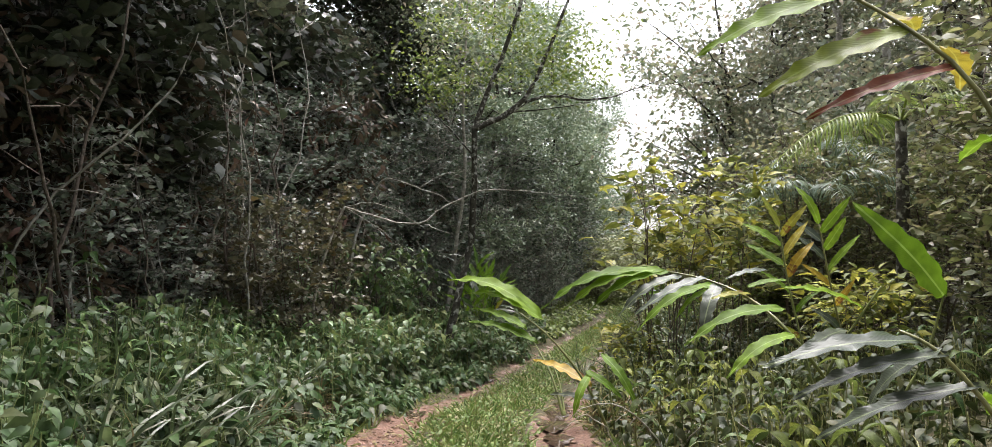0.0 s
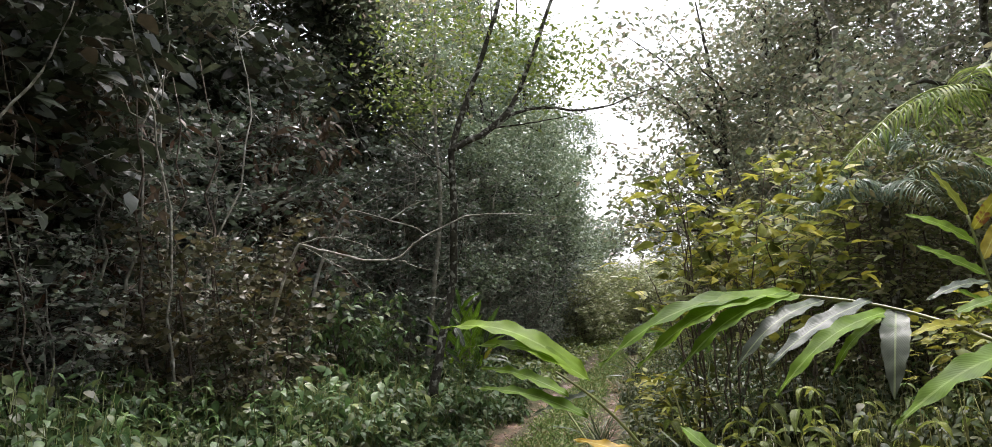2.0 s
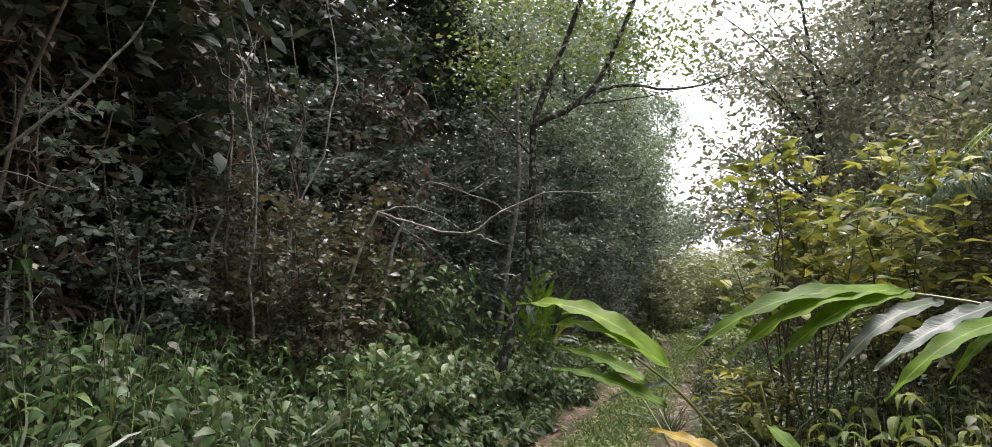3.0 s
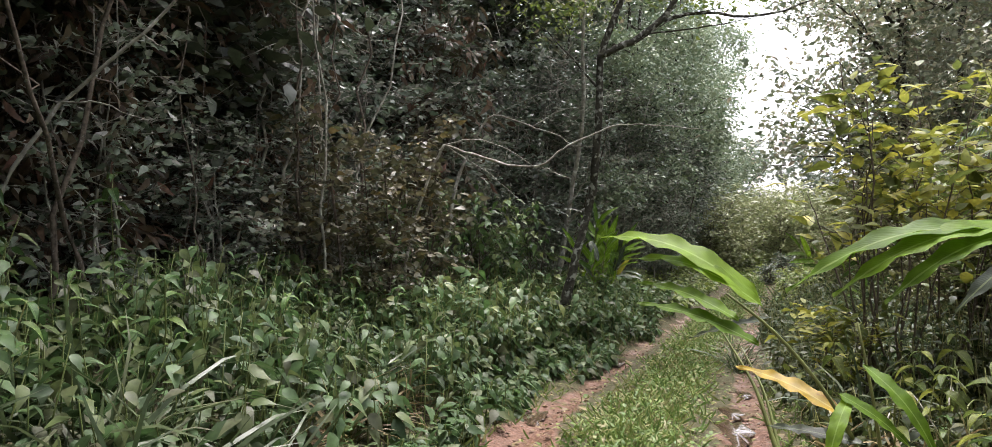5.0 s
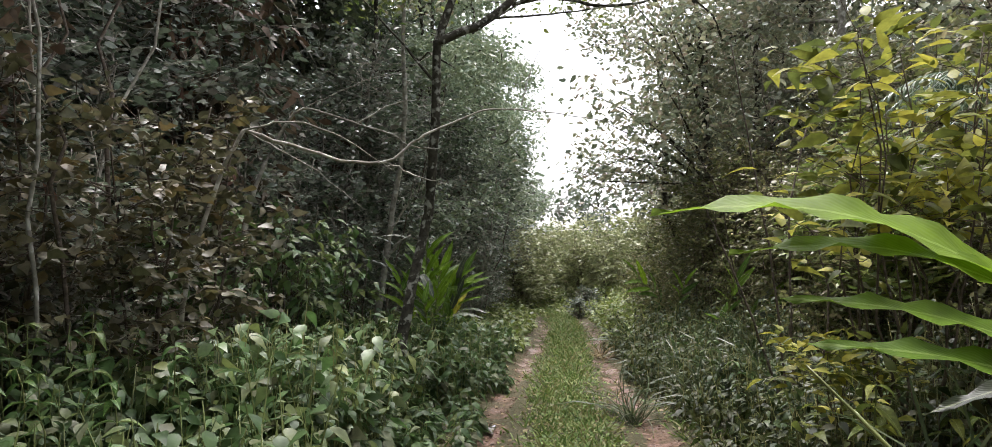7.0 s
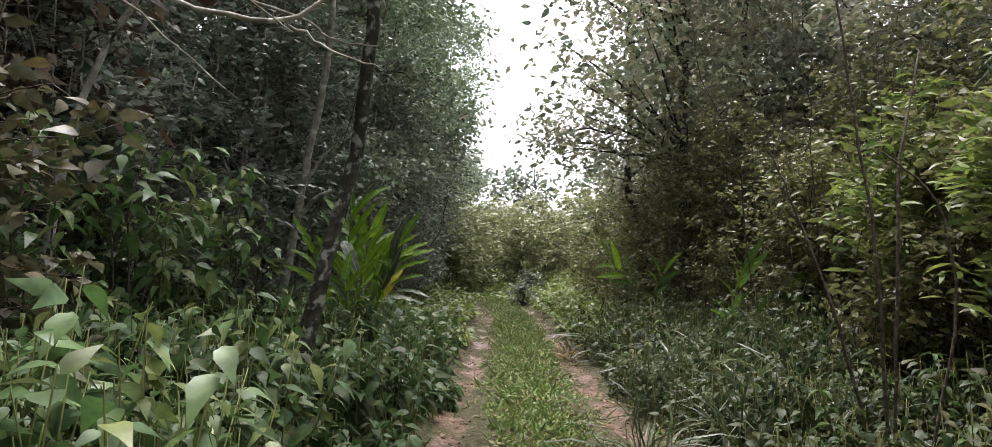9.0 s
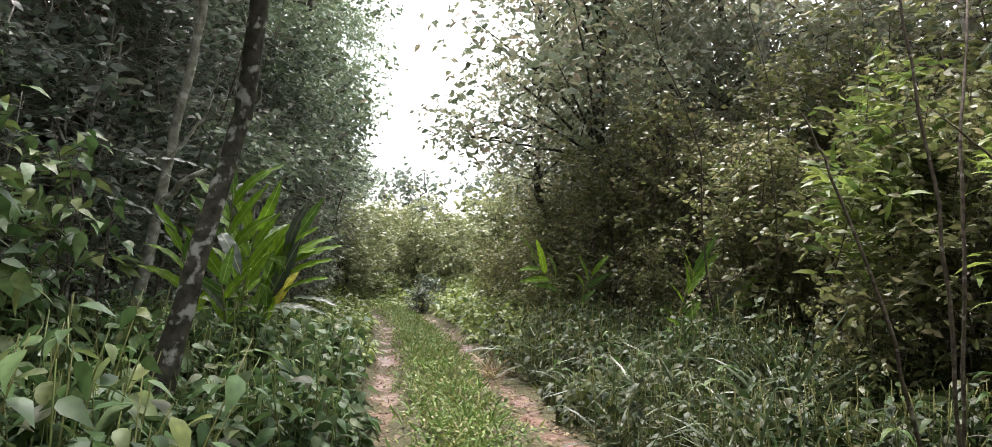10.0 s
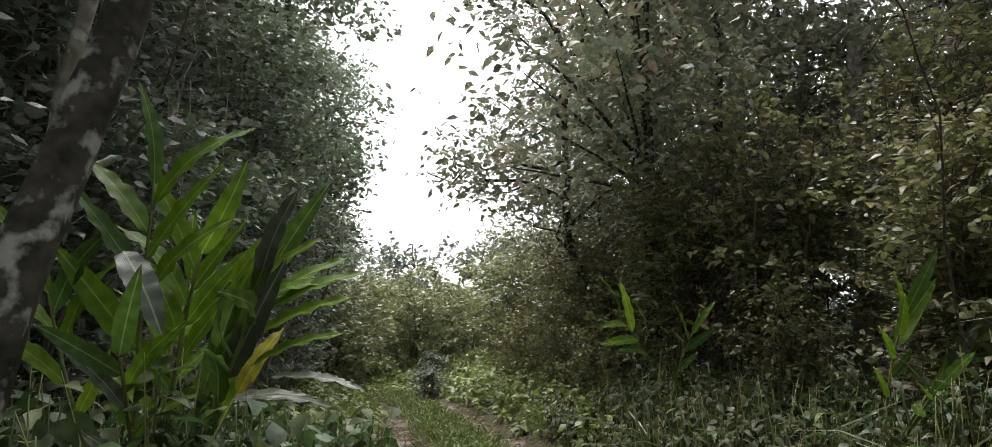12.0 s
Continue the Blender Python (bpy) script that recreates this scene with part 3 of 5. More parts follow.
herb_bank("herb_bank", "chest-high plants with large soft grey-green leaves", 420, (-3.6, -0.9), (9.6, 15.2), 0.95, OVATE, 0.2, M_SOFT, lambda x, y: keep_left(x, y) & (x - mid(y) < -1.6), 0.6)
herb_bank("herb_bank", "dark green weeds below the hedge", 1300, (1.4, 6), (8.5, 19), 0.85, OVATE, 0.12, M_DEEP, lambda x, y: keep_right(x, y) & (x - mid(y) > 1.5))
herb_bank("herb_bank", "yellow-green broad-leaved weeds along the track", 2600, (0.8, 7), (2.2, 19), 0.62, OVATE, 0.11, M_WEED, keep_right, 0.5)
herb_bank("herb_bank", "low green weeds far along the track", 2600, (-2, 14), (17, 38), 0.5, SIMPLE, 0.16, M_LIME, lambda x, y: ((np.abs(x - mid(y)) > 0.85) | (y > 27.5)) & (x < np.interp(y, RIGHT_Y, RIGHT_X) + .5) & (x > np.interp(y, LEFT_Y, LEFT_X) - .5))

rng = np.random.default_rng(104)
# ---- grass on the track's middle ----
n = 31000
gy0 = 2.0 + 28 * rng.uniform(0, 1, n) ** 1.3
gy0[:5000] = rng.uniform(-7, 2, 5000)
gd = rng.normal(0, 0.26, n)
side = rng.uniform(0, 1, n) < 0.22
gd[side] = np.sign(rng.uniform(-1, 1, side.sum())) * rng.uniform(1.0, 1.5, side.sum())
okg = (np.abs(gd) < 0.5) | (np.abs(gd) > 0.95) | (rng.uniform(0, 1, n) < np.interp(gy0, [8, 20], [0.12, 0.6]))
gy0, gd = gy0[okg], gd[okg]
gx0 = mid(gy0) + gd
gp = np.stack([gx0, gy0, ground(gx0, gy0) - 0.01], 1)
gdir = directions(len(gp), -0.9)
tagged(part("track_grass", leaves(BLADE, gp, gdir, rng.uniform(0.06, 0.17, len(gp)), 0.3, 3.0), M_GRASS), "short green grass on the middle of the track", "grass", kind="stuff")

# ---- the dark slender tree beside the track ----


def stem_parts(ob, name, lines, bark, sides=9):
    """Stems of one tree, each from its own points (x, y, z, radius)."""
    for pts in lines:
        pts = np.array(pts, float)
        k = np.linspace(0, len(pts) - 1, (len(pts) - 1) * 5 + 1)
        q = np.stack([np.interp(k, np.arange(len(pts)), pts[:, c]) for c in range(4)], 1)
        for _ in range(3):
            q[1:-1, :3] = (q[:-2, :3] + 2 * q[1:-1, :3] + q[2:, :3]) / 4
        q[1:-1, :3] += rng.normal(0, 0.006, (len(q) - 2, 3))
        part(name, tube(q[:, :3] - np.array(ob.location), q[:, 3], sides, 0.07), bark, ob, smooth=True)


def clumps(ob, name, centres, radius, count, shape, size, mat, droop=0.4, wide=1.0):
    P = np.concatenate([np.array(c) + rng.normal(0, 1, (count, 3)) * radius * np.array([1, 1, 0.6]) for c in centres]) - np.array(ob.location)
    part(name, leaves(shape, P, directions(len(P), droop), size * rng.uniform(0.6, 1.25, len(P)), 0.55, wide), mat, ob)


rng = np.random.default_rng(105)
slim = thing("slender_tree", (-0.98, 13.9, -0.62), "slender dark tree with pale lichen patches and a forked top", "tree")
stem_parts(slim, "trunk", [[(-0.98, 13.9, -0.7, 0.10), (-0.81, 14.0, 0.19, 0.073), (-0.55, 14.2, 1.23, 0.066), (-0.47, 14.15, 1.7, 0.064), (-0.42, 13.9, 2.8, 0.06), (-0.42, 13.7, 3.7, 0.056)]], M_BARK, 12)
stem_parts(slim, "limb", [
    [(-0.42, 13.7, 3.65, 0.06), (-0.25, 13.66, 4.2, 0.05), (0.07, 13.61, 4.95, 0.045), (0.54, 13.6, 6.2, 0.035), (0.8, 13.7, 8.0, 0.02)],
    [(-0.42, 13.7, 3.68, 0.062), (0.2, 13.64, 3.95, 0.055), (0.55, 13.63, 4.25, 0.05), (0.81, 13.62, 4.7, 0.04), (1.42, 13.6, 6.2, 0.03), (1.8, 13.6, 7.6, 0.015)],
    [(0.55, 13.63, 4.2, 0.03), (0.95, 13.63, 4.33, 0.026), (2.0, 13.53, 4.2, 0.02), (2.74, 13.43, 4.45, 0.012), (3.2, 13.4, 4.6, 0.006)],
    [(0.3, 13.6, 4.0, 0.016), (1.0, 13.4, 4.02, 0.012), (1.8, 13.2, 4.12, 0.006)],
    [(0.1, 13.6, 3.85, 0.014), (0.7, 13.3, 4.2, 0.01), (1.4, 13.1, 4.25, 0.005)],
    [(-0.45, 13.8, 3.2, 0.02), (-0.9, 13.7, 3.7, 0.014), (-1.5, 13.6, 4.3, 0.006)]], M_BARK, 7)
clumps(slim, "crown", [(-0.78, 13.9, 4.7), (-1.4, 14.0, 5.0), (0.7, 14.0, 5.3), (1.35, 14.0, 4.9), (0.1, 14.0, 4.9), (-0.97, 14.2, 4.5), (0.4, 13.7, 6.6), (1.5, 13.6, 6.8), (-0.3, 13.9, 6.0), (-1.2, 14.2, 5.9), (0.9, 13.8, 7.8), (0.0, 13.7, 5.6), (0.6, 13.7, 5.8), (1.1, 13.7, 5.2), (1.7, 13.6, 5.5), (1.2, 13.7, 4.6), (1.85, 13.7, 4.9)],
       0.36, 230, SIMPLE, 0.1, M_LIME)

pale = thing("pale_tree", (-1.2, 16.6, -0.5), "leaning pale-barked young tree with a broken side twig", "tree")
stem_parts(pale, "trunk", [[(-1.2, 16.65, -0.6, 0.07), (-1.0, 16.47, 0.9, 0.05), (-0.88, 16.33, 1.78, 0.046), (-0.69, 16.12, 2.94, 0.042), (-0.75, 15.9, 4.6, 0.03), (-0.6, 15.9, 7.5, 0.02)]], M_PALE, 9)
stem_parts(pale, "limb", [[(-0.98, 16.4, 0.9, 0.03), (-0.8, 16.2, 1.15, 0.026), (-0.62, 16.1, 1.25, 0.02)], [(-0.95, 16.35, 1.3, 0.02), (-0.65, 16.2, 1.75, 0.012), (-0.55, 16.1, 2.2, 0.006)]], M_PALE, 6)
clumps(pale, "crown", [(-0.6, 15.9, 5.2), (-1.1, 16.2, 6.0), (-0.2, 15.8, 6.6), (-0.7, 15.9, 7.4), (-1.3, 15.7, 6.9)], 0.5, 260, SIMPLE, 0.13, M_CROWN)

bare_tree = thing("bare_sapling", (-2.9, 11.1, -0.35), "leafless grey sapling with long bare crooked branches", "tree")
stem_parts(bare_tree, "trunk", [[(-2.9, 11.1, -0.45, 0.0252), (-2.8, 11.0, 0.8, 0.0216), (-2.5, 10.9, 1.7, 0.0180), (-2.31, 10.83, 2.03, 0.0158)]], M_PALE, 6)
stem_parts(bare_tree, "limb", [
    [(-2.31, 10.83, 2.03, 0.0158), (-1.92, 10.86, 1.91, 0.0144), (-1.53, 10.89, 1.79, 0.0137), (-1.12, 10.92, 1.78, 0.0130), (-0.86, 10.96, 2.01, 0.0115), (-0.58, 11.0, 2.16, 0.0101), (-0.19, 11.03, 2.33, 0.0086), (0.46, 11.11, 2.3, 0.0058), (1.21, 11.17, 2.23, 0.0022)],
    [(-1.12, 10.92, 1.78, 0.0079), (-0.91, 10.98, 1.7, 0.0065), (-0.64, 10.93, 1.61, 0.0029)],
    [(0.1, 11.07, 2.36, 0.0065), (0.16, 11.05, 2.59, 0.0058), (0.35, 11.0, 3.09, 0.0022)],
    [(-2.31, 10.83, 2.03, 0.0101), (-1.9, 10.7, 2.12, 0.0086), (-1.5, 10.75, 1.98, 0.0072), (-1.1, 10.8, 1.72, 0.0036)],
    [(-2.25, 10.83, 2.0, 0.0072), (-1.8, 10.6, 1.75, 0.0058), (-1.3, 10.6, 1.35, 0.0022)]], M_PALE, 5)
dead_bough = thing("dead_bough", (-2.9, 13.4, -0.35), "grey dead bough reaching out of the forest", "tree")
stem_parts(dead_bough, "trunk", [[(-2.9, 13.4, -0.45, 0.05), (-2.7, 13.4, 1.6, 0.03), (-2.15, 13.28, 2.77, 0.017), (-1.59, 13.06, 2.55, 0.014), (-1.03, 12.84, 2.36, 0.012), (-0.81, 12.77, 2.19, 0.009), (-0.5, 12.66, 2.17, 0.004)]], M_PALE, 6)
stem_parts(dead_bough, "limb", [[(-2.0, 13.2, 2.7, 0.008), (-1.4, 12.7, 2.9, 0.006), (-0.9, 12.5, 3.0, 0.004)], [(-1.4, 13.0, 2.5, 0.012), (-1.0, 13.0, 2.75, 0.008), (-0.6, 13.0, 2.8, 0.003)]], M_PALE, 5)

rng = np.random.default_rng(106)
# ---- ginger clumps: canes with long blades ----
BLADES = {}


def blade_mesh(mat, kind):
    """A long pointed blade, one long: folded at the midrib, arched, with a wavy rim."""
    if (mat.name, kind) in BLADES:
        return BLADES[mat.name, kind]
    rows = 17
    V, F = [], []
    for i in range(rows):
        t = i / (rows - 1)
        w = 0.088 * math.sin(math.pi * min(1, t * 0.93 + 0.07) ** 0.8) ** 0.75 if 0 < i < rows - 1 else 0.004
        arch = (0.07, 0.03, 0.13)[kind] * math.sin(math.pi * t) 
        for sx in (-1, -0.5, 0, 0.5, 1):
            wave = 0.014 * math.sin(t * 27 + sx * 1.7 + kind * 2) * abs(sx) + 0.005 * math.sin(t * 61 + sx * 3) * abs(sx)
            V.append((sx * w * (1 + 0.06 * math.sin(t * 31 + kind)), t, arch + 0.2 * w * abs(sx) + wave))
    for i in range(rows - 1):
        for j in range(4):
            a = i * 5 + j
            F += [(a, a + 1, a + 6), (a, a + 6, a + 5)]
    me = tri_mesh("leaf", np.array(V), np.array(F))
    me.materials.append(mat)
    me.polygons.foreach_set("use_smooth", np.ones(len(me.polygons), bool))
    BLADES[mat.name, kind] = me
    return me


def blade(ob, a, b, mat, kind=0, wide=1.0, up=(-0.12, -0.36, 0.9), label=""):
    """One leaf of a clump, from its foot a to its tip b."""
    o = Vector(ob.location)
    a, b = Vector(a) - o, Vector(b) - o
    y = (b - a).normalized()
    x = y.cross(Vector(up)).normalized()
    z = x.cross(y)
    n = (b - a).length
    leaf = part("leaf", blade_mesh(mat, kind), mat, ob, label)
    leaf.matrix_basis = Matrix.Translation(a) @ Matrix((x * n * wide, y * n, z * n)).transposed().to_4x4()
    return leaf


def cane(ob, points, r0=0.013, r1=0.006):
    pts = np.array(points, float)
    k = np.linspace(0, len(pts) - 1, 14)
    q = np.stack([np.interp(k, np.arange(len(pts)), pts[:, c]) for c in range(3)], 1)
    for _ in range(4):
        q[1:-1] = (q[:-2] + 2 * q[1:-1] + q[2:]) / 4
    part("cane", tube(q - np.array(ob.location), np.linspace(r0, r1, 14), 7), M_CANE, ob, smooth=True)
    return q


def leafy_cane(ob, points, count, length, first=0.3, mats=None, spread=0.75, side=None, r0=0.013):
    """A cane with leaves in two ranks."""
    q = cane(ob, points, r0)
    for k in range(count):
        t = first + (1 - first) * k / max(1, count - 1)
        i = min(12, int(t * 13))
        p = Vector(q[i] + (q[i + 1] - q[i]) * (t * 13 - i))
        tan = Vector(q[i + 1] - q[i]).normalized()
        s = Vector(side) if side else tan.cross(Vector((0, 0, 1)))
        s = (s.normalized() if s.length > 0.1 else Vector((1, 0, 0))) * (1 if k % 2 else -1)
        d = (s * spread + tan * (1.0 if k < count - 1 else 3) + Vector(rng.normal(0, 0.12, 3)) + Vector((0, 0, -0.12))).normalized()
        n = length * rng.uniform(0.8, 1.1) * (0.75 if k < 2 else 1)
        mat = mats[rng.integers(len(mats))] if mats else M_GINGER
        blade(ob, p, p + d * n, mat, int(rng.integers(3)), rng.uniform(1.05, 1.35), (rng.normal(0, 0.3), -0.6, 0.7 + rng.normal(0, 0.25)))


g = thing("ginger_clump", (0.95, 5.95, -0.08), "ginger clump with long glossy green leaves arching over the track", "ginger plant", "ginger clumps")
cane(g, [(0.95, 5.95, -0.1), (0.75, 5.95, 0.35), (0.45, 6.0, 0.72), (0.2, 6.02, 0.9)])
blade(g, (0.40, 6.16, 0.85), (-0.46, 6.72, 1.14), M_GINGER, 2, 0.85)
blade(g, (0.40, 6.12, 0.83), (-0.30, 6.55, 1.02), M_GINGER, 2, 0.8)
blade(g, (0.26, 6.01, 0.77), (-0.22, 6.43, 0.9), M_GINGER, 0, 0.8)
blade(g, (0.35, 5.95, 0.66), (-0.24, 6.28, 0.8), M_GINGER, 0, 0.8)
blade(g, (0.42, 6.05, 0.78), (0.05, 6.25, 0.62), M_GINGER_G, 1, 0.8, label="grey withering leaf")
blade(g, (0.8, 5.95, 0.3), (0.33, 6.43, 0.44), M_GINGER_Y, 0, 0.85, label="orange-yellow dying leaf")
blade(g, (0.85, 5.9, 0.2), (0.45, 6.2, 0.18), M_GINGER_G, 1, 0.9, label="grey withering leaf")
cane(g, [(0.62, 6.6, -0.1), (0.53, 6.8, 0.25), (0.33, 7.14, 0.59)], 0.016, 0.004)
cane(g, [(0.64, 6.62, -0.1), (0.60, 6.85, 0.2), (0.50, 7.1, 0.42)], 0.012, 0.004)
cane(g, [(1.0, 6.0, -0.1), (0.95, 6.1, 0.4), (0.9, 6.2, 0.75)], 0.011)
blade(g, (0.9, 6.1, 0.55), (1.15, 5.8, 0.15), M_GINGER, 2, 0.9)
blade(g, (0.75, 6.0, 0.42), (1.05, 5.85, 0.2), M_GINGER, 0, 1.1)
blade(g, (0.8, 6.0, 0.4), (0.62, 5.75, 0.08), M_GINGER, 2, 1.0)

g2 = thing("ginger_clump", (2.35, 4.6, 0.05), "ginger clump with green and grey drooping leaves", "ginger plant", "ginger clumps")
cane(g2, [(2.35, 4.55, 0.0), (2.2, 4.5, 0.55), (1.79, 4.28, 0.92), (1.77, 4.57, 1.07), (1.65, 4.94, 1.19), (1.46, 5.21, 1.26), (1.27, 5.38, 1.28)])
for a, b, m, kind, w in [
        ((1.22, 5.39, 1.28), (0.35, 5.49, 0.98), M_GINGER, 2, 0.8),
        ((1.28, 5.37, 1.29), (0.51, 5.38, 0.98), M_GINGER, 2, 0.9),
        ((1.31, 5.35, 1.28), (0.68, 5.29, 0.97), M_GINGER, 2, 0.95),
        ((1.39, 5.29, 1.25), (0.89, 5.18, 0.96), M_GINGER_G, 2, 0.95),
        ((1.53, 5.14, 1.25), (0.98, 5.05, 0.98), M_GINGER_G, 0, 0.9),
        ((1.57, 5.06, 1.2), (0.99, 4.98, 0.88), M_GINGER, 2, 0.85),
        ((1.58, 5.05, 1.21), (1.39, 4.81, 0.87), M_GINGER_G, 2, 1.4),
        ((1.72, 4.79, 1.15), (1.42, 4.72, 1.12), M_GINGER_Y, 0, 1.2),
        ((1.85, 4.83, 1.31), (1.54, 4.78, 1.25), M_GINGER_G, 0, 1.1),
        ((1.82, 4.47, 1.08), (1.18, 4.46, 0.85), M_GINGER, 2, 1.0),
        ((1.78, 4.24, 0.95), (1.33, 4.12, 0.71), M_GINGER, 2, 1.1),
        ((1.71, 4.85, 1.19), (2.01, 4.85, 1.24), M_GINGER, 0, 1.1),
        ((1.55, 5.11, 1.17), (1.27, 5.05, 0.94), M_GINGER, 2, 0.8)]:
    blade(g2, a, b, m, kind, w)
leafy_cane(g2, [(2.3, 4.9, 0.0), (2.11, 5.14, 1.18), (2.1, 5.26, 1.61)], 9, 0.3, 0.35, [M_GINGER, M_GINGER_Y, M_GINGER], 0.9, (1, -0.2, 0.1), 0.009)
leafy_cane(g2, [(2.7, 5.2, 0.0), (2.42, 5.17, 1.24), (2.41, 5.29, 1.63)], 9, 0.34, 0.35, [M_GINGER, M_GINGER_Y, M_GINGER, M_GINGER_G], 0.9, (1, -0.2, 0.1), 0.009)
cane(g2, [(2.15, 5.0, 0.0), (2.3, 4.9, 0.7), (2.6, 4.8, 1.2)])
blade(g2, (2.87, 4.55, 1.15), (2.23, 4.44, 1.75), M_GINGER, 0, 1.2, (-0.3, -0.8, 0.4))
blade(g2, (2.5, 4.85, 1.05), (1.9, 4.7, 1.2), M_GINGER, 0, 1.0)
blade(g2, (2.4, 4.88, 0.9), (1.9, 4.5, 0.75), M_GINGER_G, 0, 1.0)
cane(g2, [(2.4, 4.7, 0.0), (2.8, 4.6, 0.8), (2.87, 4.55, 1.18)])

g3 = thing("ginger_clump", (2.35, 2.9, 0.02), "tall ginger cane with yellowing leaves and one withered red-brown leaf", "ginger plant", "ginger clumps")
cane(g3, [(2.35, 2.9, 0.0), (2.4, 2.85, 1.2), (2.1, 2.98, 2.15), (1.92, 3.08, 2.36), (1.72, 3.27, 2.62), (1.55, 3.45, 2.8)], 0.016, 0.007)
blade(g3, (2.0, 3.05, 2.26), (1.42, 3.26, 2.06), M_GINGER_D, 0, 0.75, (-0.25, -0.7, 0.65), label="withered red-brown leaf")
blade(g3, (1.85, 3.15, 2.45), (1.29, 3.49, 2.21), M_GINGER_Y, 0, 1.25, (-0.25, -0.7, 0.65), label="yellow leaf")
blade(g3, (1.65, 3.35, 2.68), (1.06, 3.73, 2.48), M_GINGER, 0, 1.2, (-0.25, -0.7, 0.65))
blade(g3, (1.7, 3.3, 2.64), (1.0, 3.5, 2.9), M_GINGER, 0, 1.1, (-0.25, -0.7, 0.65))
blade(g3, (1.95, 3.05, 2.34), (2.3, 3.5, 2.25), M_GINGER_Y, 0, 1.2, (-0.25, -0.7, 0.65), label="yellow leaf")
blade(g3, (1.8, 3.2, 2.5), (2.2, 3.7, 2.6), M_GINGER_Y, 0, 1.2, (-0.25, -0.7, 0.65), label="yellow leaf")
blade(g3, (2.2, 2.93, 1.95), (2.35, 3.6, 1.9), M_GINGER, 0, 1.0, (-0.25, -0.7, 0.65))

g4 = thing("ginger_clump", (1.9, 2.35, 0.02), "ginger cane with dull grey drooping leaves", "ginger plant", "ginger clumps")
cane(g4, [(1.9, 2.35, 0.0), (1.85, 2.4, 0.7), (1.6, 2.55, 1.12), (1.5, 2.65, 1.17)])
blade(g4, (1.55, 2.6, 1.14), (0.99, 2.66, 1.03), M_GINGER_G, 0, 1.0)
blade(g4, (1.62, 2.55, 1.1), (1.08, 2.62, 0.92), M_GINGER_G, 0, 0.8)
blade(g4, (1.6, 2.55, 1.12), (1.42, 2.75, 0.82), M_GINGER_G, 2, 1.3)
blade(g4, (1.7, 2.5, 1.0), (1.2, 2.7, 0.75), M_GINGER_G, 0, 0.8)
blade(g4, (1.75, 2.45, 0.95), (2.0, 2.9, 0.8), M_GINGER, 0, 1.0)

rng = np.random.default_rng(118)
g5 = thing("ginger_clump", (-0.35, 15.4, -0.55), "bright green ginger clump beside the slender tree", "ginger plant", "ginger clumps")
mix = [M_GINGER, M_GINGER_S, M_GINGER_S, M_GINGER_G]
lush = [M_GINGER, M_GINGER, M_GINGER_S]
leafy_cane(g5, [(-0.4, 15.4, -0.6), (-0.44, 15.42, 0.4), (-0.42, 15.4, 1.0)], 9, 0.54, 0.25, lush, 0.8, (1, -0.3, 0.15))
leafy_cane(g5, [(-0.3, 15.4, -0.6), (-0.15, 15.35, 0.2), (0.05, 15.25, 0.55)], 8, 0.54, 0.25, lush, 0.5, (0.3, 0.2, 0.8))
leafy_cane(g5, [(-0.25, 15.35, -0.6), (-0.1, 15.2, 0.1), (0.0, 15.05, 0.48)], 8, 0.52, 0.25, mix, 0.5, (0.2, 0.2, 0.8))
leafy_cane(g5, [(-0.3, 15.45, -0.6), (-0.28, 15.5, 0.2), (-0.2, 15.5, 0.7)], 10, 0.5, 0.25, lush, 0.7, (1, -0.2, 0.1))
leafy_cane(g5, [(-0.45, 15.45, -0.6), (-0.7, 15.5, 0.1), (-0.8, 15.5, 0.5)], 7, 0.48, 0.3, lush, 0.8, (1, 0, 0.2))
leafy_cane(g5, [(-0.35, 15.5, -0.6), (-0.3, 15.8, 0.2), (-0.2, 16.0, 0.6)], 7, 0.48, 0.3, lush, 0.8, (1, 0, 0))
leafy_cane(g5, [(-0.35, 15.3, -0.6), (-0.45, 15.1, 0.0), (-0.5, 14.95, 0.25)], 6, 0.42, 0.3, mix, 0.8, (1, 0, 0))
for a, b in [((0.0, 15.28, 0.42), (0.46, 15.2, 0.7)), ((0.02, 15.2, 0.4), (0.5, 15.0, 0.62)), ((-0.05, 15.25, 0.45), (0.3, 15.1, 0.78)), ((-0.02, 15.15, 0.3), (0.42, 14.95, 0.5)), ((-0.1, 15.3, 0.5), (0.14, 15.25, 0.85)), ((0.0, 15.1, 0.2), (0.36, 14.85, 0.34))]:
    blade(g5, a, b, M_GINGER, 0, 1.0, (0, -0.5, 0.85))
blade(g5, (0.0, 15.6, 0.0), (0.24, 15.7, 0.36), M_GINGER_Y, 0, 1.5, label="yellowing leaf with a brown patch")
blade(g5, (-0.02, 15.55, 0.02), (0.5, 15.5, -0.05), M_GINGER_G, 0, 0.9, label="grey drooping leaf")
blade(g5, (-0.1, 15.5, 0.0), (0.3, 15.2, 0.05), M_GINGER_G, 0, 0.9, label="grey drooping leaf")
blade(g5, (-0.52, 15.13, 0.67), (-0.36, 14.92, 0.33), M_GINGER_G, 0, 1.7, label="grey withering leaf")
blade(g5, (-0.66, 15.21, 1.18), (-1.12, 15.1, 1.22), M_GINGER_G, 0, 0.8, label="grey withering leaf")
blade(g5, (-0.87, 15.25, 0.66), (-1.36, 15.01, 0.9), M_GINGER_G, 0, 0.9, label="grey withering leaf")
blade(g5, (-0.85, 15.33, 1.06), (-1.26, 15.2, 1.22), M_GINGER_G, 0, 0.8, label="grey withering leaf")
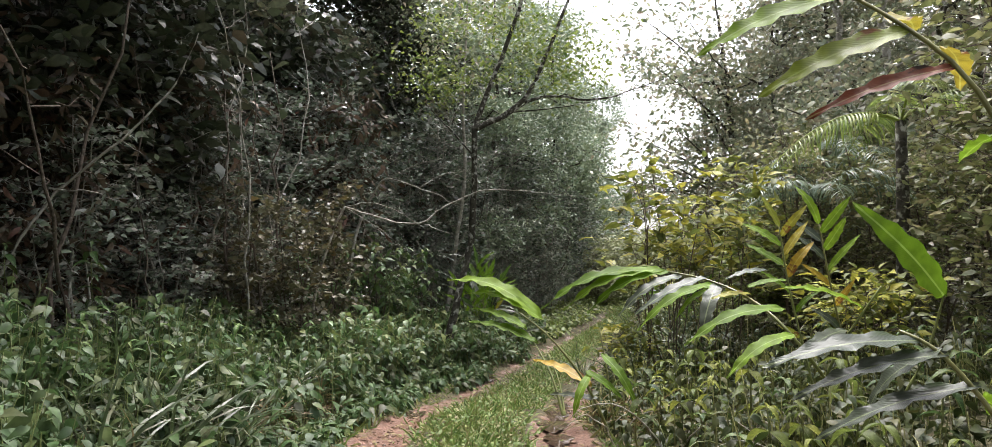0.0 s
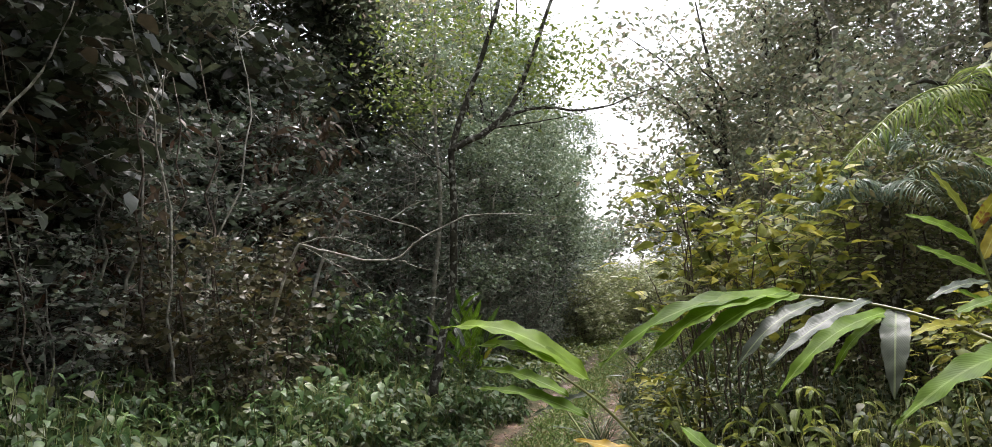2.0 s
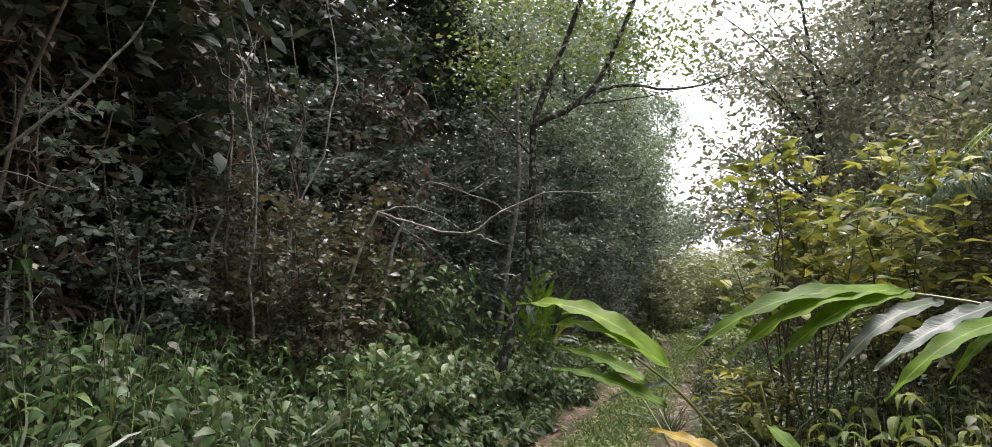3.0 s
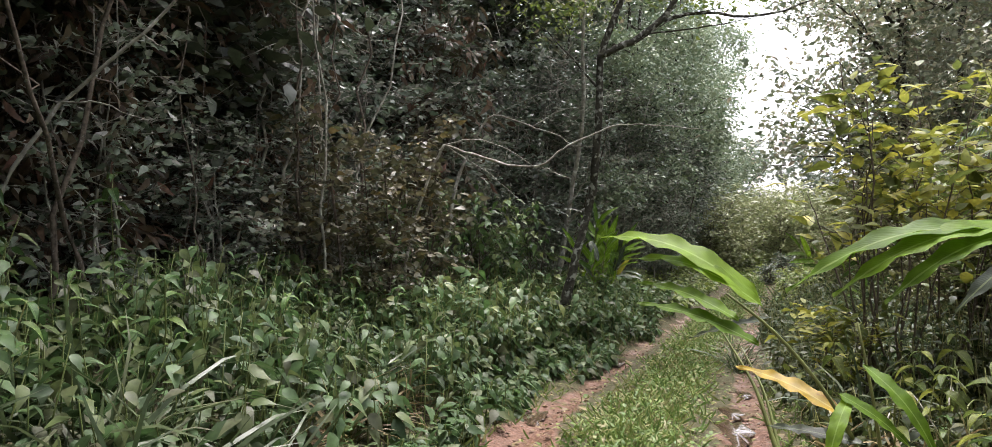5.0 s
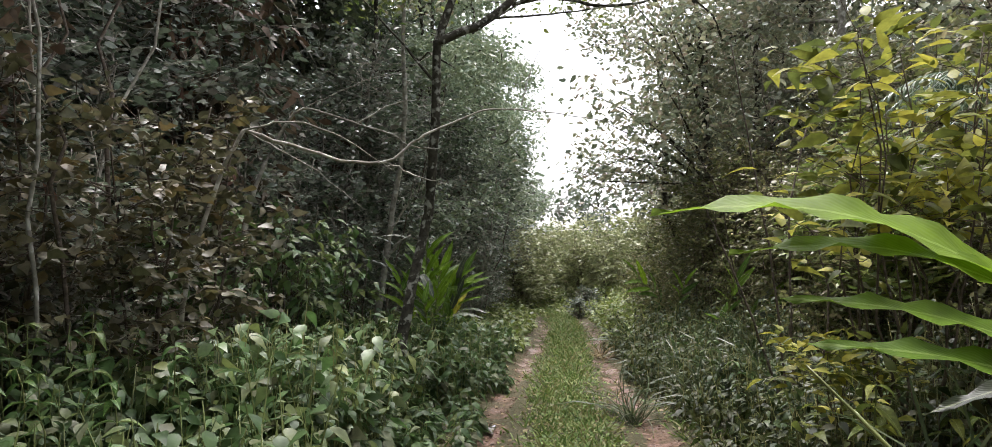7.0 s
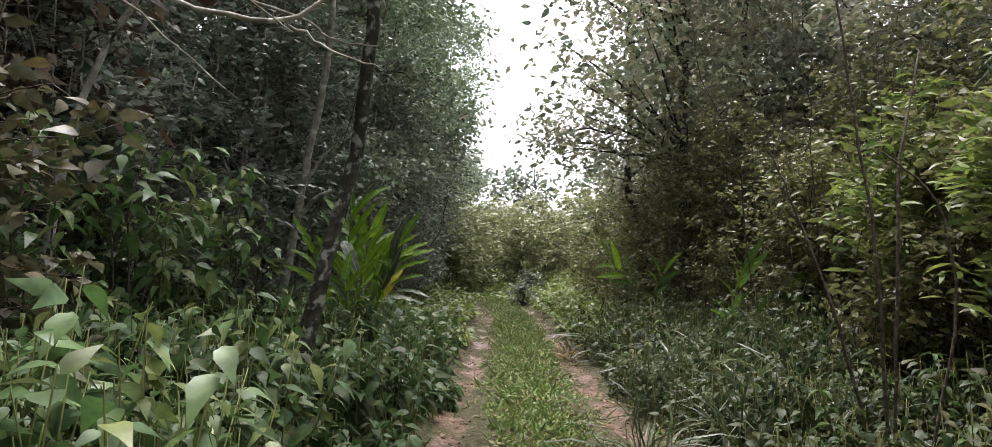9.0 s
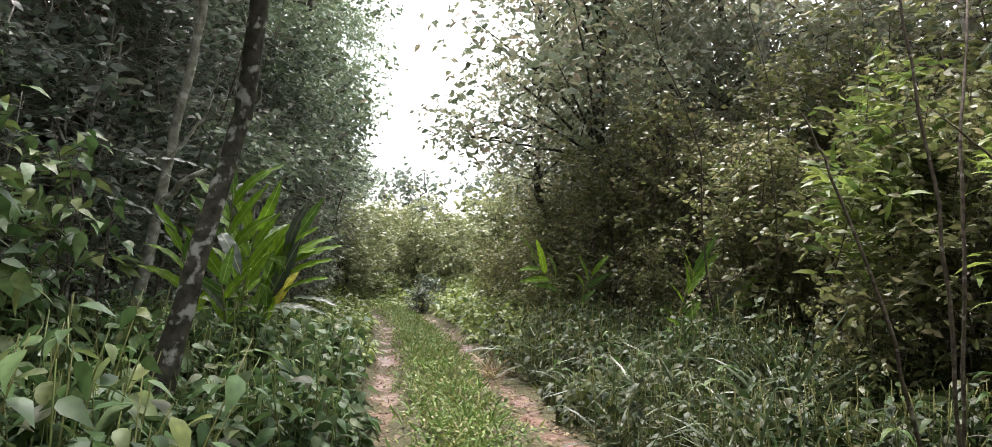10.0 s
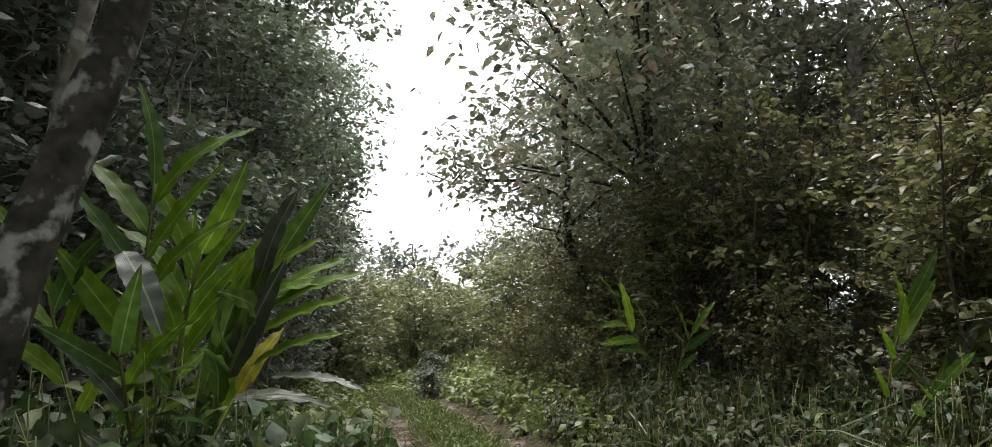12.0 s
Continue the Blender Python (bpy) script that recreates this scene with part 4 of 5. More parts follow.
blade(g5, (0.05, 14.95, 0.16), (0.4, 14.67, 0.11), M_GINGER_G, 0, 0.8, label="grey withering leaf")

g6 = thing("ginger_clump", (4.55, 17.9, -0.6), "dark green ginger clump in the hedge beside the track", "ginger plant", "ginger clumps")
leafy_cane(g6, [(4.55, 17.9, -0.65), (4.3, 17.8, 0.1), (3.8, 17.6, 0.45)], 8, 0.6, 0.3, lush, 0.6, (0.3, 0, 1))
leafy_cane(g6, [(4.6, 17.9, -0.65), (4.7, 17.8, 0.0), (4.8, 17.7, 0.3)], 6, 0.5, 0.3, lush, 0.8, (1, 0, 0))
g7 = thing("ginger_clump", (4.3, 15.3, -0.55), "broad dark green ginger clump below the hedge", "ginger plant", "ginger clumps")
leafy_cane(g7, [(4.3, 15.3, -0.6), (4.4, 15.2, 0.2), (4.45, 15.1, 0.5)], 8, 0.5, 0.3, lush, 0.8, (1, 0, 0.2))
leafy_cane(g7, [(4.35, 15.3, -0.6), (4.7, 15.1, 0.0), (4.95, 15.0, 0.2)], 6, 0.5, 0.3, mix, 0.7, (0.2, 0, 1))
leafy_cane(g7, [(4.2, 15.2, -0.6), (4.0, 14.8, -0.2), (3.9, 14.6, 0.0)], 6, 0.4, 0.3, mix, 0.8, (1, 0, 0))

# ---- shrubs with yellow tips, and palms ----
rng = np.random.default_rng(207)
ys = plant("yellow_shrub", (2.2, 8.6, 0), "tall shrub with large yellow-green leaves", "shrub", 2.9, 0.95, 9, 62, 7, OVATE, 0.2, M_YELLOW, M_TWIG, bottom=0.62, droop=0.0, flat=0.8, lift=0.35, thick=0.013, group="yellow shrubs")
scatter(ys, [(2.1, 8.7), (2.75, 8.9)], 0.95, 1.05)
ysl = plant("yellow_shrub", (0, 0, 0), "low shrub with yellow-green leaves", "shrub", 1.3, 0.6, 7, 40, 9, OVATE, 0.16, M_YELLOW, M_TWIG, bottom=0.4, droop=0.1, flat=0.8, thick=0.009, group="yellow shrubs")
scatter(ysl, [(1.6, 8.7), (3.6, 7.4), (3.3, 6.2)], 0.7, 1.0)


def palm(name, loc, label, fronds, length, mat, rise=0.9, group="palms"):
    """A palm: arching ribs, each with two rows of narrow leaflets."""
    ob = thing(name, loc, label, "palm", group)
    part("stem", tube([(0, 0, -0.1), (0.02, 0, rise * 0.5), (0, 0.02, rise)], (0.09, 0.08, 0.06), 8, 0.1), M_BARK, ob, smooth=True)
    for k in range(fronds):
        a = k * 2.4 + rng.uniform(-0.3, 0.3)
        up = rng.uniform(0.35, 1.2)
        n = length * rng.uniform(0.8, 1.1)
        t = np.linspace(0, 1, 16)
        r = n * (t * math.cos(up) + 0.25 * t * t)
        h = n * (t * math.sin(up) - 0.85 * t ** 2.3)
        q = np.stack([r * math.cos(a), r * math.sin(a), rise + h], 1)
        frond = part("frond", tube(q, np.linspace(0.016, 0.003, 16), 5), mat, ob)
        tt = np.repeat(np.linspace(0.22, 0.99, 30), 2)
        i = np.minimum(14, (tt * 15).astype(int))
        P = q[i] + (q[i + 1] - q[i]) * (tt * 15 - i)[:, None]
        tan = q[i + 1] - q[i]
        tan /= np.linalg.norm(tan, axis=1)[:, None]
        sgn = np.tile([-1, 1], 30)[:, None]
        sd = np.array([-math.sin(a), math.cos(a), 0])[None] * sgn
        D = sd + 0.55 * tan + [0, 0, -0.15]
        S = length * 0.24 * np.sin(np.pi * (0.12 + 0.83 * tt)) * rng.uniform(0.9, 1.1, 60)
        tagged(part("feathering", leaves(ARCH, P, D, S, 0.9, 2.2), mat, frond), kind="stuff")
    return ob


rng = np.random.default_rng(108)
palm_a = palm("palm", (5.2, 10.9, 0.15), "palm with arching grey-green feathery fronds", 10, 1.7, M_PALM, 2.4)
palm_b = copy_thing(palm_a, pose(4.3, 9.5, -0.15, 0, 0, 70) @ Matrix.Diagonal((0.9, 0.9, 0.9, 1)))
palm("palm", (4.7, 8.2, 0.2), "palm with yellow-green feathery fronds", 7, 1.6, M_LIME, 2.7)

# ---- grasses and reeds by the track ----


def tuft(name, loc, label, count, length, mat, width=1.0, shape=ARCH):
    P = rng.normal(0, 0.05, (count, 3)) * [1, 1, 0]
    ob = part(name, leaves(shape, P, directions(count, -1.1, 1.2), length * rng.uniform(0.55, 1.15, count), 0.55, width), mat)
    ob.location = loc
    return tagged(ob, label, "grass tuft", "grass tufts")


rng = np.random.default_rng(109)
t0 = tuft("grass_tuft", (1.44, 11.86, -0.6), "drooping tuft of long green grass", 60, 0.75, M_REED)
spots = [(2.6, 12.7), (2.3, 13.4), (3.3, 14.4), (3.0, 15.9), (3.6, 16.9), (2.3, 12.0), (2.9, 14.8), (-2.1, 4.6), (-2.5, 4.9), (-1.9, 5.1), (-2.3, 4.1), (-2.9, 4.4), (-2.1, 8.4), (-0.3, 16.6), (0.3, 16.9), (-2.2, 7.2), (1.5, 7.7)]
for x, y in spots:
    s = rng.uniform(0.75, 1.2)
    c = copy_thing(t0, Matrix())
    c.matrix_basis = pose(x, y, float(ground(x, y)) - 0.02, 0, 0, rng.uniform(0, 360)) @ Matrix.Diagonal((s, s, s, 1))
t0.location.z = float(ground(1.44, 11.86)) - 0.02
t1 = tuft("grass_tuft", (-1.95, 6.35, 0), "dry straw-coloured tuft of grass and dead leaves", 45, 0.5, M_STRAW, 1.6)
t1.location.z = float(ground(-1.95, 6.35)) - 0.02
for x, y in [(-1.9, 6.8), (-2.1, 5.9), (-2.2, 4.0), (-1.95, 7.4), (0.95, 6.6), (1.3, 6.3), (0.35, 15.2), (0.2, 14.5), (2.7, 16.5)]:
    c = copy_thing(t1, Matrix())
    c.matrix_basis = pose(x, y, float(ground(x, y)) - 0.02, 0, 0, rng.uniform(0, 360))

reed = thing("reed_cane", (2.87, 11.2, -0.4), "tall thin bare canes bending out of the undergrowth", "reed")
stem_parts(reed, "cane", [
    [(2.9, 11.2, -0.5, 0.012), (2.88, 11.2, 0.6, 0.011), (2.95, 11.3, 1.5, 0.01), (3.3, 11.5, 2.3, 0.007)],
    [(2.8, 11.3, -0.5, 0.013), (2.5, 11.4, 0.5, 0.011), (2.3, 11.6, 1.2, 0.008), (2.2, 11.7, 1.5, 0.005)],
    [(2.75, 11.1, -0.5, 0.012), (2.7, 11.2, 0.8, 0.011), (2.6, 11.4, 2.0, 0.009), (2.5, 11.6, 3.2, 0.006)],
    [(3.0, 11.0, -0.5, 0.012), (3.2, 11.0, 0.5, 0.01), (3.1, 11.1, 1.2, 0.008), (2.8, 11.3, 1.5, 0.005)]], M_TWIG, 6)

rng = np.random.default_rng(111)
# ---- fallen leaves and a puddle on the track ----
ly = 2.5 + 22 * rng.uniform(0, 1, 2600) ** 1.2
lx = mid(ly) + rng.uniform(-1.3, 1.3, 2600)
lp = np.stack([lx, ly, ground(lx, ly) + 0.012], 1)
ld = directions(2600, 0.0, 0.5)
tagged(part("leaf_litter", leaves(SIMPLE, lp, ld, rng.uniform(0.03, 0.09, 2600), 0.95, 1.1), M_STRAW), "brown fallen leaves scattered over the track", "leaf litter", kind="stuff")

sy = 2.5 + 22 * rng.uniform(0, 1, 1500) ** 1.2
sx = mid(sy) + np.sign(rng.uniform(-1, 1, 1500)) * (np.interp(sy, GAUGE_Y, GAUGE) + rng.normal(0, 0.14, 1500))
sr = rng.uniform(0.008, 0.028, 1500)
octa = np.array([(1, 0, 0), (0, 1, 0), (-1, 0, 0), (0, -1, 0), (0, 0, 0.7), (0, 0, -0.7)])
of = np.array([(0, 1, 4), (1, 2, 4), (2, 3, 4), (3, 0, 4), (1, 0, 5), (2, 1, 5), (3, 2, 5), (0, 3, 5)])
SV = np.stack([sx, sy, ground(sx, sy)], 1)[:, None] + sr[:, None, None] * octa[None] * rng.uniform(0.6, 1.3, (1500, 6, 1))
M_CLOD = bark_material("soil_clod", (0.08, 0.05, 0.035), (0.22, 0.15, 0.11), (0.28, 0.25, 0.22), 0.6, 40)
tagged(part("soil_crumbs", (SV.reshape(-1, 3), (of[None] + (np.arange(1500) * 6)[:, None, None]).reshape(-1, 3)), M_CLOD), "small clods and pebbles lying in the wheel ruts", "soil", kind="stuff")

rng = np.random.default_rng(110)
young = plant("young_tree", (0, 0, 0), "young tree with bright green upright leaves in the hedge", "tree", 3.4, 0.9, 4, 110, 16, LANCE, 0.2, M_LIME, M_TWIG, bottom=0.35, droop=-0.1, flat=0.5, thick=0.014, wide=1.2, group="young trees")
scatter(young, [(4.1, 11.3), (4.9, 12.9)], 0.85, 1.1)

# ---- single plants close to the track ----
BROAD_V, BROAD_F = [], []
for i in range(7):
    t = i / 6
    w = 0.19 * math.sin(math.pi * (0.04 + 0.96 * t) ** 0.75) ** 0.9 if 0 < i < 6 else 0.004
    for sx in (-1, 0, 1):
        BROAD_V.append((sx * w, t, 0.16 * w * abs(sx) * 3 - 0.3 * t ** 2.2 + 0.07 * math.sin(math.pi * t)))
for i in range(6):
    for j in range(2):
        a = i * 3 + j
        BROAD_F += [(a, a + 1, a + 4), (a, a + 4, a + 3)]


def leafy_herb(label, height, pairs, size, mat, group, name="herb_plant", category="herb"):
    """One herb: a stem with opposite leaves that hang outward, each leaf a piece of its own."""
    ob = thing(name, (0, 0, 0), label, category, group)
    q = bend((0, 0, -0.04), (rng.normal(0, 0.08), rng.normal(0, 0.08), height), 0.05, 8)
    part("stem", tube(q, np.linspace(0.008, 0.003, 8), 5), M_CANE, ob)
    me = tri_mesh("leaf", np.array(BROAD_V), np.array(BROAD_F))
    me.materials.append(mat)
    me.polygons.foreach_set("use_smooth", np.ones(len(me.polygons), bool))
    for k in range(pairs):
        t = 0.3 + 0.7 * (k + 1) / pairs
        i = min(6, int(t * 7))
        p = Vector(q[i] + (q[i + 1] - q[i]) * (t * 7 - i))
        for h in range(2 if k < pairs - 1 else 3):
            ang = math.degrees(k * 1.5 + h * (math.pi if k < pairs - 1 else 2.1)) + rng.uniform(-20, 20)
            n = size * rng.uniform(0.75, 1.15) * (1 if k < pairs - 1 else 0.7)
            leaf = part("leaf", me, mat, ob)
            leaf.matrix_basis = Matrix.Translation(p) @ pose(0, 0, 0, rng.uniform(-35, 15), rng.uniform(-15, 15), ang) @ Matrix.Diagonal((n, n, n, 1))
    return ob


M_HERB_ONE = leaf_material("herb_leaf_large", [(0.05, 0.10, 0.03), (0.08, 0.16, 0.045), (0.12, 0.21, 0.06), (0.17, 0.23, 0.07)], 0.45, 0.3, True, (0.14, 0.15, 0.05), True)
M_HERB_PALE = leaf_material("herb_leaf_pale", [(0.05, 0.105, 0.03), (0.08, 0.14, 0.04), (0.12, 0.165, 0.045)], 0.42, 0.3, True, (0.13, 0.13, 0.04), True)
rng = np.random.default_rng(112)
herb_1 = leafy_herb("green herb with large hanging oval leaves on the bank", 0.75, 6, 0.145, M_HERB_ONE, "herb plants")
herb_2 = leafy_herb("pale green herb with broad leaves on the bank", 0.8, 6, 0.14, M_HERB_PALE, "herb plants")
hs = [(x, y) for x, y in zip(rng.uniform(-4.5, 0, 420), rng.uniform(4.2, 15.5, 420)) if keep_left(x, y) and clear(x, y, 1.15)]
scatter(herb_1, hs[:70], 0.75, 1.15)
scatter(herb_2, [h for h in hs[70:] if h[1] > 8.5][:45], 0.75, 1.2)
herb_3 = leafy_herb("yellow-green weed with pointed leaves beside the track", 0.55, 4, 0.14, M_HERB_PALE, "weeds")
hr = [(x, y) for x, y in zip(rng.uniform(0.6, 5, 400), rng.uniform(3.2, 17, 400)) if keep_right(x, y)]
scatter(herb_3, hr[:60], 0.75, 1.25)
sapling = leafy_herb("upright sapling with broad pale leaves in front of the forest", 1.45, 9, 0.18, M_HERB_PALE, "saplings", "sapling", "shrub")
scatter(sapling, [(-4.1, 7.3), (-4.6, 6.7), (-1.9, 13.2), (-2.5, 12.4), (-1.6, 14.6)], 0.85, 1.05)

rng = np.random.default_rng(113)
# Low weeds in the grass of the track.
wy = 2.2 + 24 * rng.uniform(0, 1, 9000) ** 1.3
wx = mid(wy) + rng.normal(0, 0.27, 9000)
wp = np.stack([wx, wy, ground(wx, wy) + rng.uniform(0.01, 0.06, 9000)], 1)
tagged(part("track_weeds", leaves(SIMPLE, wp, directions(9000, -0.2), rng.uniform(0.025, 0.06, 9000), 0.75, 1.3), M_GRASS), "small round-leaved weeds among the grass of the track", "weeds", kind="stuff")


def water_build(n, l, p):
    p.inputs["Base Color"].default_value = (0.07, 0.045, 0.03, 1)
    p.inputs["Roughness"].default_value = 0.06
    t = noise_node(n, l, 14, 2)
    bump = n.new("ShaderNodeBump")
    bump.inputs["Strength"].default_value, bump.inputs["Distance"].default_value = 0.15, 0.01
    l.new(t.outputs[0], bump.inputs["Height"]), l.new(bump.outputs[0], p.inputs["Normal"])


M_WATER = material("muddy_water", water_build)


def puddle(x, y, wide, long):
    """A shallow puddle with an uneven rim, lying along a rut."""
    k = 28
    a = np.linspace(0, 2 * np.pi, k, endpoint=False)
    rr = 1 + 0.18 * np.sin(3 * a + x) + 0.12 * np.sin(7 * a + y)
    lx, ly = wide * rr * np.cos(a), long * rr * np.sin(a)
    V = np.concatenate([np.stack([lx + ly * 0.05, ly, np.zeros(k)], 1), np.stack([lx * 0.9, ly * 0.9, np.full(k, 0.004)], 1), [(0, 0, 0.004)]])
    i = np.arange(k)
    j = (i + 1) % k
    F = np.concatenate([np.stack([i, j, j + k], 1), np.stack([i, j + k, i + k], 1), np.stack([i + k, j + k, np.full(k, 2 * k)], 1)])
    ob = part("puddle", (V, F), M_WATER)
    fall = (float(ground(x, y + long)) - float(ground(x, y - long))) / (2 * long)
    ob.matrix_basis = pose(x, y, float(ground(x, y)) + 0.03, math.degrees(math.atan(fall)), 0, 0)
    return tagged(ob, "shallow muddy puddle lying in a wheel rut", "puddle", "puddles")


for x, y, w, d in [(0.56, 7.05, 0.15, 0.5), (0.68, 8.1, 0.13, 0.42), (0.82, 9.0, 0.1, 0.3), (-0.95, 8.4, 0.1, 0.3), (-0.1, 11.9, 0.09, 0.25), (0.54, 6.2, 0.12, 0.28), (1.2, 10.3, 0.08, 0.25)]:
    puddle(x, y, w, d)

rng = np.random.default_rng(114)
far_clump = plant("round_bush", (0, 0, 0), "low round dark green bush beside the far track", "shrub", 0.8, 0.5, 5, 60, 12, SIMPLE, 0.1, M_WALL, M_TWIG, group="round bushes")
scatter(far_clump, [(6.3, 29.0), (5.2, 26.2)], 0.9, 1.1)

rng = np.random.default_rng(140)
t2 = tuft("reed_grass", (3.3, 13.4, 0), "tall arching tuft of pale reed grass below the hedge", 34, 0.95, M_REED, 0.95)
t2.location.z = float(ground(3.3, 13.4)) - 0.02
for x, y in [(3.0, 12.6), (3.7, 14.3), (3.9, 15.6), (3.4, 16.4), (3.6, 13.0), (3.1, 14.0), (4.1, 14.6)]:
    c = copy_thing(t2, Matrix())
    s = rng.uniform(0.8, 1.15)
    c.matrix_basis = pose(x, y, float(ground(x, y)) - 0.02, 0, 0, rng.uniform(0, 360)) @ Matrix.Diagonal((s, s, s, 1))

# ---- thin bare stems and creepers in the forest's edge ----


def thin_stem(x, y, height, lean, radius, bark, label, category, twigs=3, group="thin stems", name="thin_sapling"):
    """A bare young stem that leans, with a few leafless side twigs."""
    z = float(ground(x, y))
    ob = thing(name, (x, y, z), label, category, group)
    top = np.array([lean[0], lean[1], height])
    q = bend((0, 0, -0.1), top, height * 0.06, 12)
    part("stem", tube(q, np.linspace(radius, radius * 0.35, 12), 6, 0.06), bark, ob, smooth=True)
    for k in range(twigs):
        i = int(rng.integers(3, 11))
        a = rng.uniform(0, 2 * np.pi)
        n = rng.uniform(0.3, 0.9)
        b = q[i] + np.array([math.cos(a) * n, math.sin(a) * n, n * rng.uniform(-0.2, 0.8)])
        part("twig", tube(bend(q[i], b, n * 0.25, 7), np.linspace(radius * 0.4, 0.002, 7), 4), bark, ob)
    return ob


for k in range(44):
    y = rng.uniform(4.5, 24)
    thin_stem(left_edge(y, rng.uniform(-0.35, 0.6)), y, rng.uniform(2.6, 6.0), rng.normal(0, 0.5, 2), rng.uniform(0.009, 0.026), (M_PALE, M_TWIG)[k % 3 == 2 or y < 9],
              ("thin pale bare sapling at the forest's edge", "thin brown bare sapling at the forest's edge")[k % 3 == 2 or y < 9], "sapling")
for k in range(14):
    y = rng.uniform(9.5, 24)
    thin_stem(right_edge(y, rng.uniform(-0.7, 0.5)), y, rng.uniform(2.0, 5.0), rng.normal(0, 0.5, 2), rng.uniform(0.006, 0.013), M_TWIG,
              "thin brown bare sapling in the hedge", "sapling")
creeper = thing("dead_branch", (-4.9, 6.6, 0.35), "long bare dead branch hanging across the dark forest edge", "branch")
stem_parts(creeper, "branch", [[(-4.9, 6.6, 0.3, 0.02), (-4.7, 6.7, 1.2, 0.017), (-4.3, 6.9, 2.0, 0.014), (-3.7, 7.0, 2.5, 0.012), (-3.2, 7.1, 3.1, 0.009), (-3.0, 7.1, 3.6, 0.004)]], M_PALE, 6)
stem_parts(creeper, "twig", [[(-4.3, 6.9, 2.0, 0.008), (-3.9, 6.8, 2.0, 0.006), (-3.5, 6.8, 1.85, 0.003)], [(-3.7, 7.0, 2.5, 0.007), (-3.4, 6.8, 2.35, 0.003)]], M_PALE, 4)

broad = plant("broadleaf_shrub", (0, 0, 0), "shrub with large pale drooping leaves behind the herbs", "shrub", 1.9, 0.7, 5, 34, 7, OVATE, 0.18, M_SOFT, M_TWIG, bottom=0.25, droop=0.7, flat=0.75, thick=0.012, group="broadleaf shrubs")
scatter(broad, [(-2.3, 13.6), (-2.7, 12.7), (-1.6, 15.0), (-2.6, 14.4), (-3.2, 11.6), (-3.6, 12.4)], 0.8, 1.1)

M_HERB_LIME = leaf_material("weed_leaf_yellow_green", [(0.09, 0.13, 0.03), (0.15, 0.19, 0.04), (0.26, 0.28, 0.05)], 0.45, 0.4, True, (0.10, 0.13, 0.03), True)
rng = np.random.default_rng(150)
herb_4 = leafy_herb("yellow-green weed with round leaves under the ginger", 0.6, 4, 0.15, M_HERB_LIME, "yellow weeds")
scatter(herb_4, [(x, y) for x, y in zip(rng.uniform(0.9, 3.8, 300), rng.uniform(3.0, 8.4, 300)) if keep_right(x, y)][:55], 0.7, 1.25)

# ---- the open tree that leans over the far track ----
rng = np.random.default_rng(160)
over = thing("overhanging_tree", (7.3, 21.4, -0.75), "open tree with thin leafy boughs reaching over the track", "tree")
stem_parts(over, "trunk", [[(7.3, 21.4, -0.85, 0.15), (7.2, 21.3, 1.5, 0.12), (7.1, 21.2, 3.6, 0.10), (7.0, 21.1, 5.4, 0.08), (6.7, 21.0, 7.6, 0.05), (6.5, 21.0, 9.0, 0.02)]], M_BARK, 9)
OVER = [(5.0, 20.9, 6.3), (5.8, 20.9, 6.9), (4.2, 20.8, 8.2), (5.5, 20.8, 8.3), (6.5, 20.9, 7.6), (6.6, 20.9, 5.3), (6.2, 20.9, 4.3), (7.0, 20.9, 6.6), (4.8, 18.2, 5.6), (4.6, 18.3, 4.5), (4.4, 18.4, 3.6), (3.8, 18.3, 6.3), (3.8, 20.3, 4.6), (4.2, 20.3, 3.9), (4.4, 20.3, 3.2), (4.1, 20.6, 2.6)]
for c in OVER:
    h = min(5.6, max(2.6, c[2] - 1.6))
    stem_parts(over, "limb", [[(7.1, 21.2, h, 0.045), (7.1 + 0.5 * (c[0] - 7.1), 21.2 + 0.5 * (c[1] - 21.2), h + 0.62 * (c[2] - h), 0.026), (c[0], c[1], c[2], 0.008)]], M_BARK, 5)
clumps(over, "crown", OVER + [(0.5 * (c[0] + 7.1), 0.5 * (c[1] + 21.2), c[2] * 0.8 + 0.9) for c in OVER], 0.5, 110, SIMPLE, 0.19, M_CROWN)

# ---- the verge behind the start, and the forest floor ----
rng = np.random.default_rng(170)
herb_bank("herb_bank", "knee-high herbs beside the track behind the start", 1300, (-5.5, -0.6), (-7, 2.6), 0.6, SIMPLE, 0.15, M_HERB, lambda x, y: (x - mid(y) < -1.1) & clear(x, y, 0.5))
herb_bank("herb_bank", "yellow-green weeds beside the track behind the start", 900, (1.2, 4.5), (-7, 2.4), 0.45, SIMPLE, 0.14, M_WEED, lambda x, y: x - mid(y) > 1.1)
herb_bank("forest_floor_plants", "sparse dark seedlings on the shaded forest floor", 2200, (-18, 22), (-9, 40), 0.5, SIMPLE, 0.17, M_WALL,
          lambda x, y: (x < np.interp(y, LEFT_Y, LEFT_X) - 0.8) | (x > np.interp(y, RIGHT_Y, RIGHT_X) + 0.6))

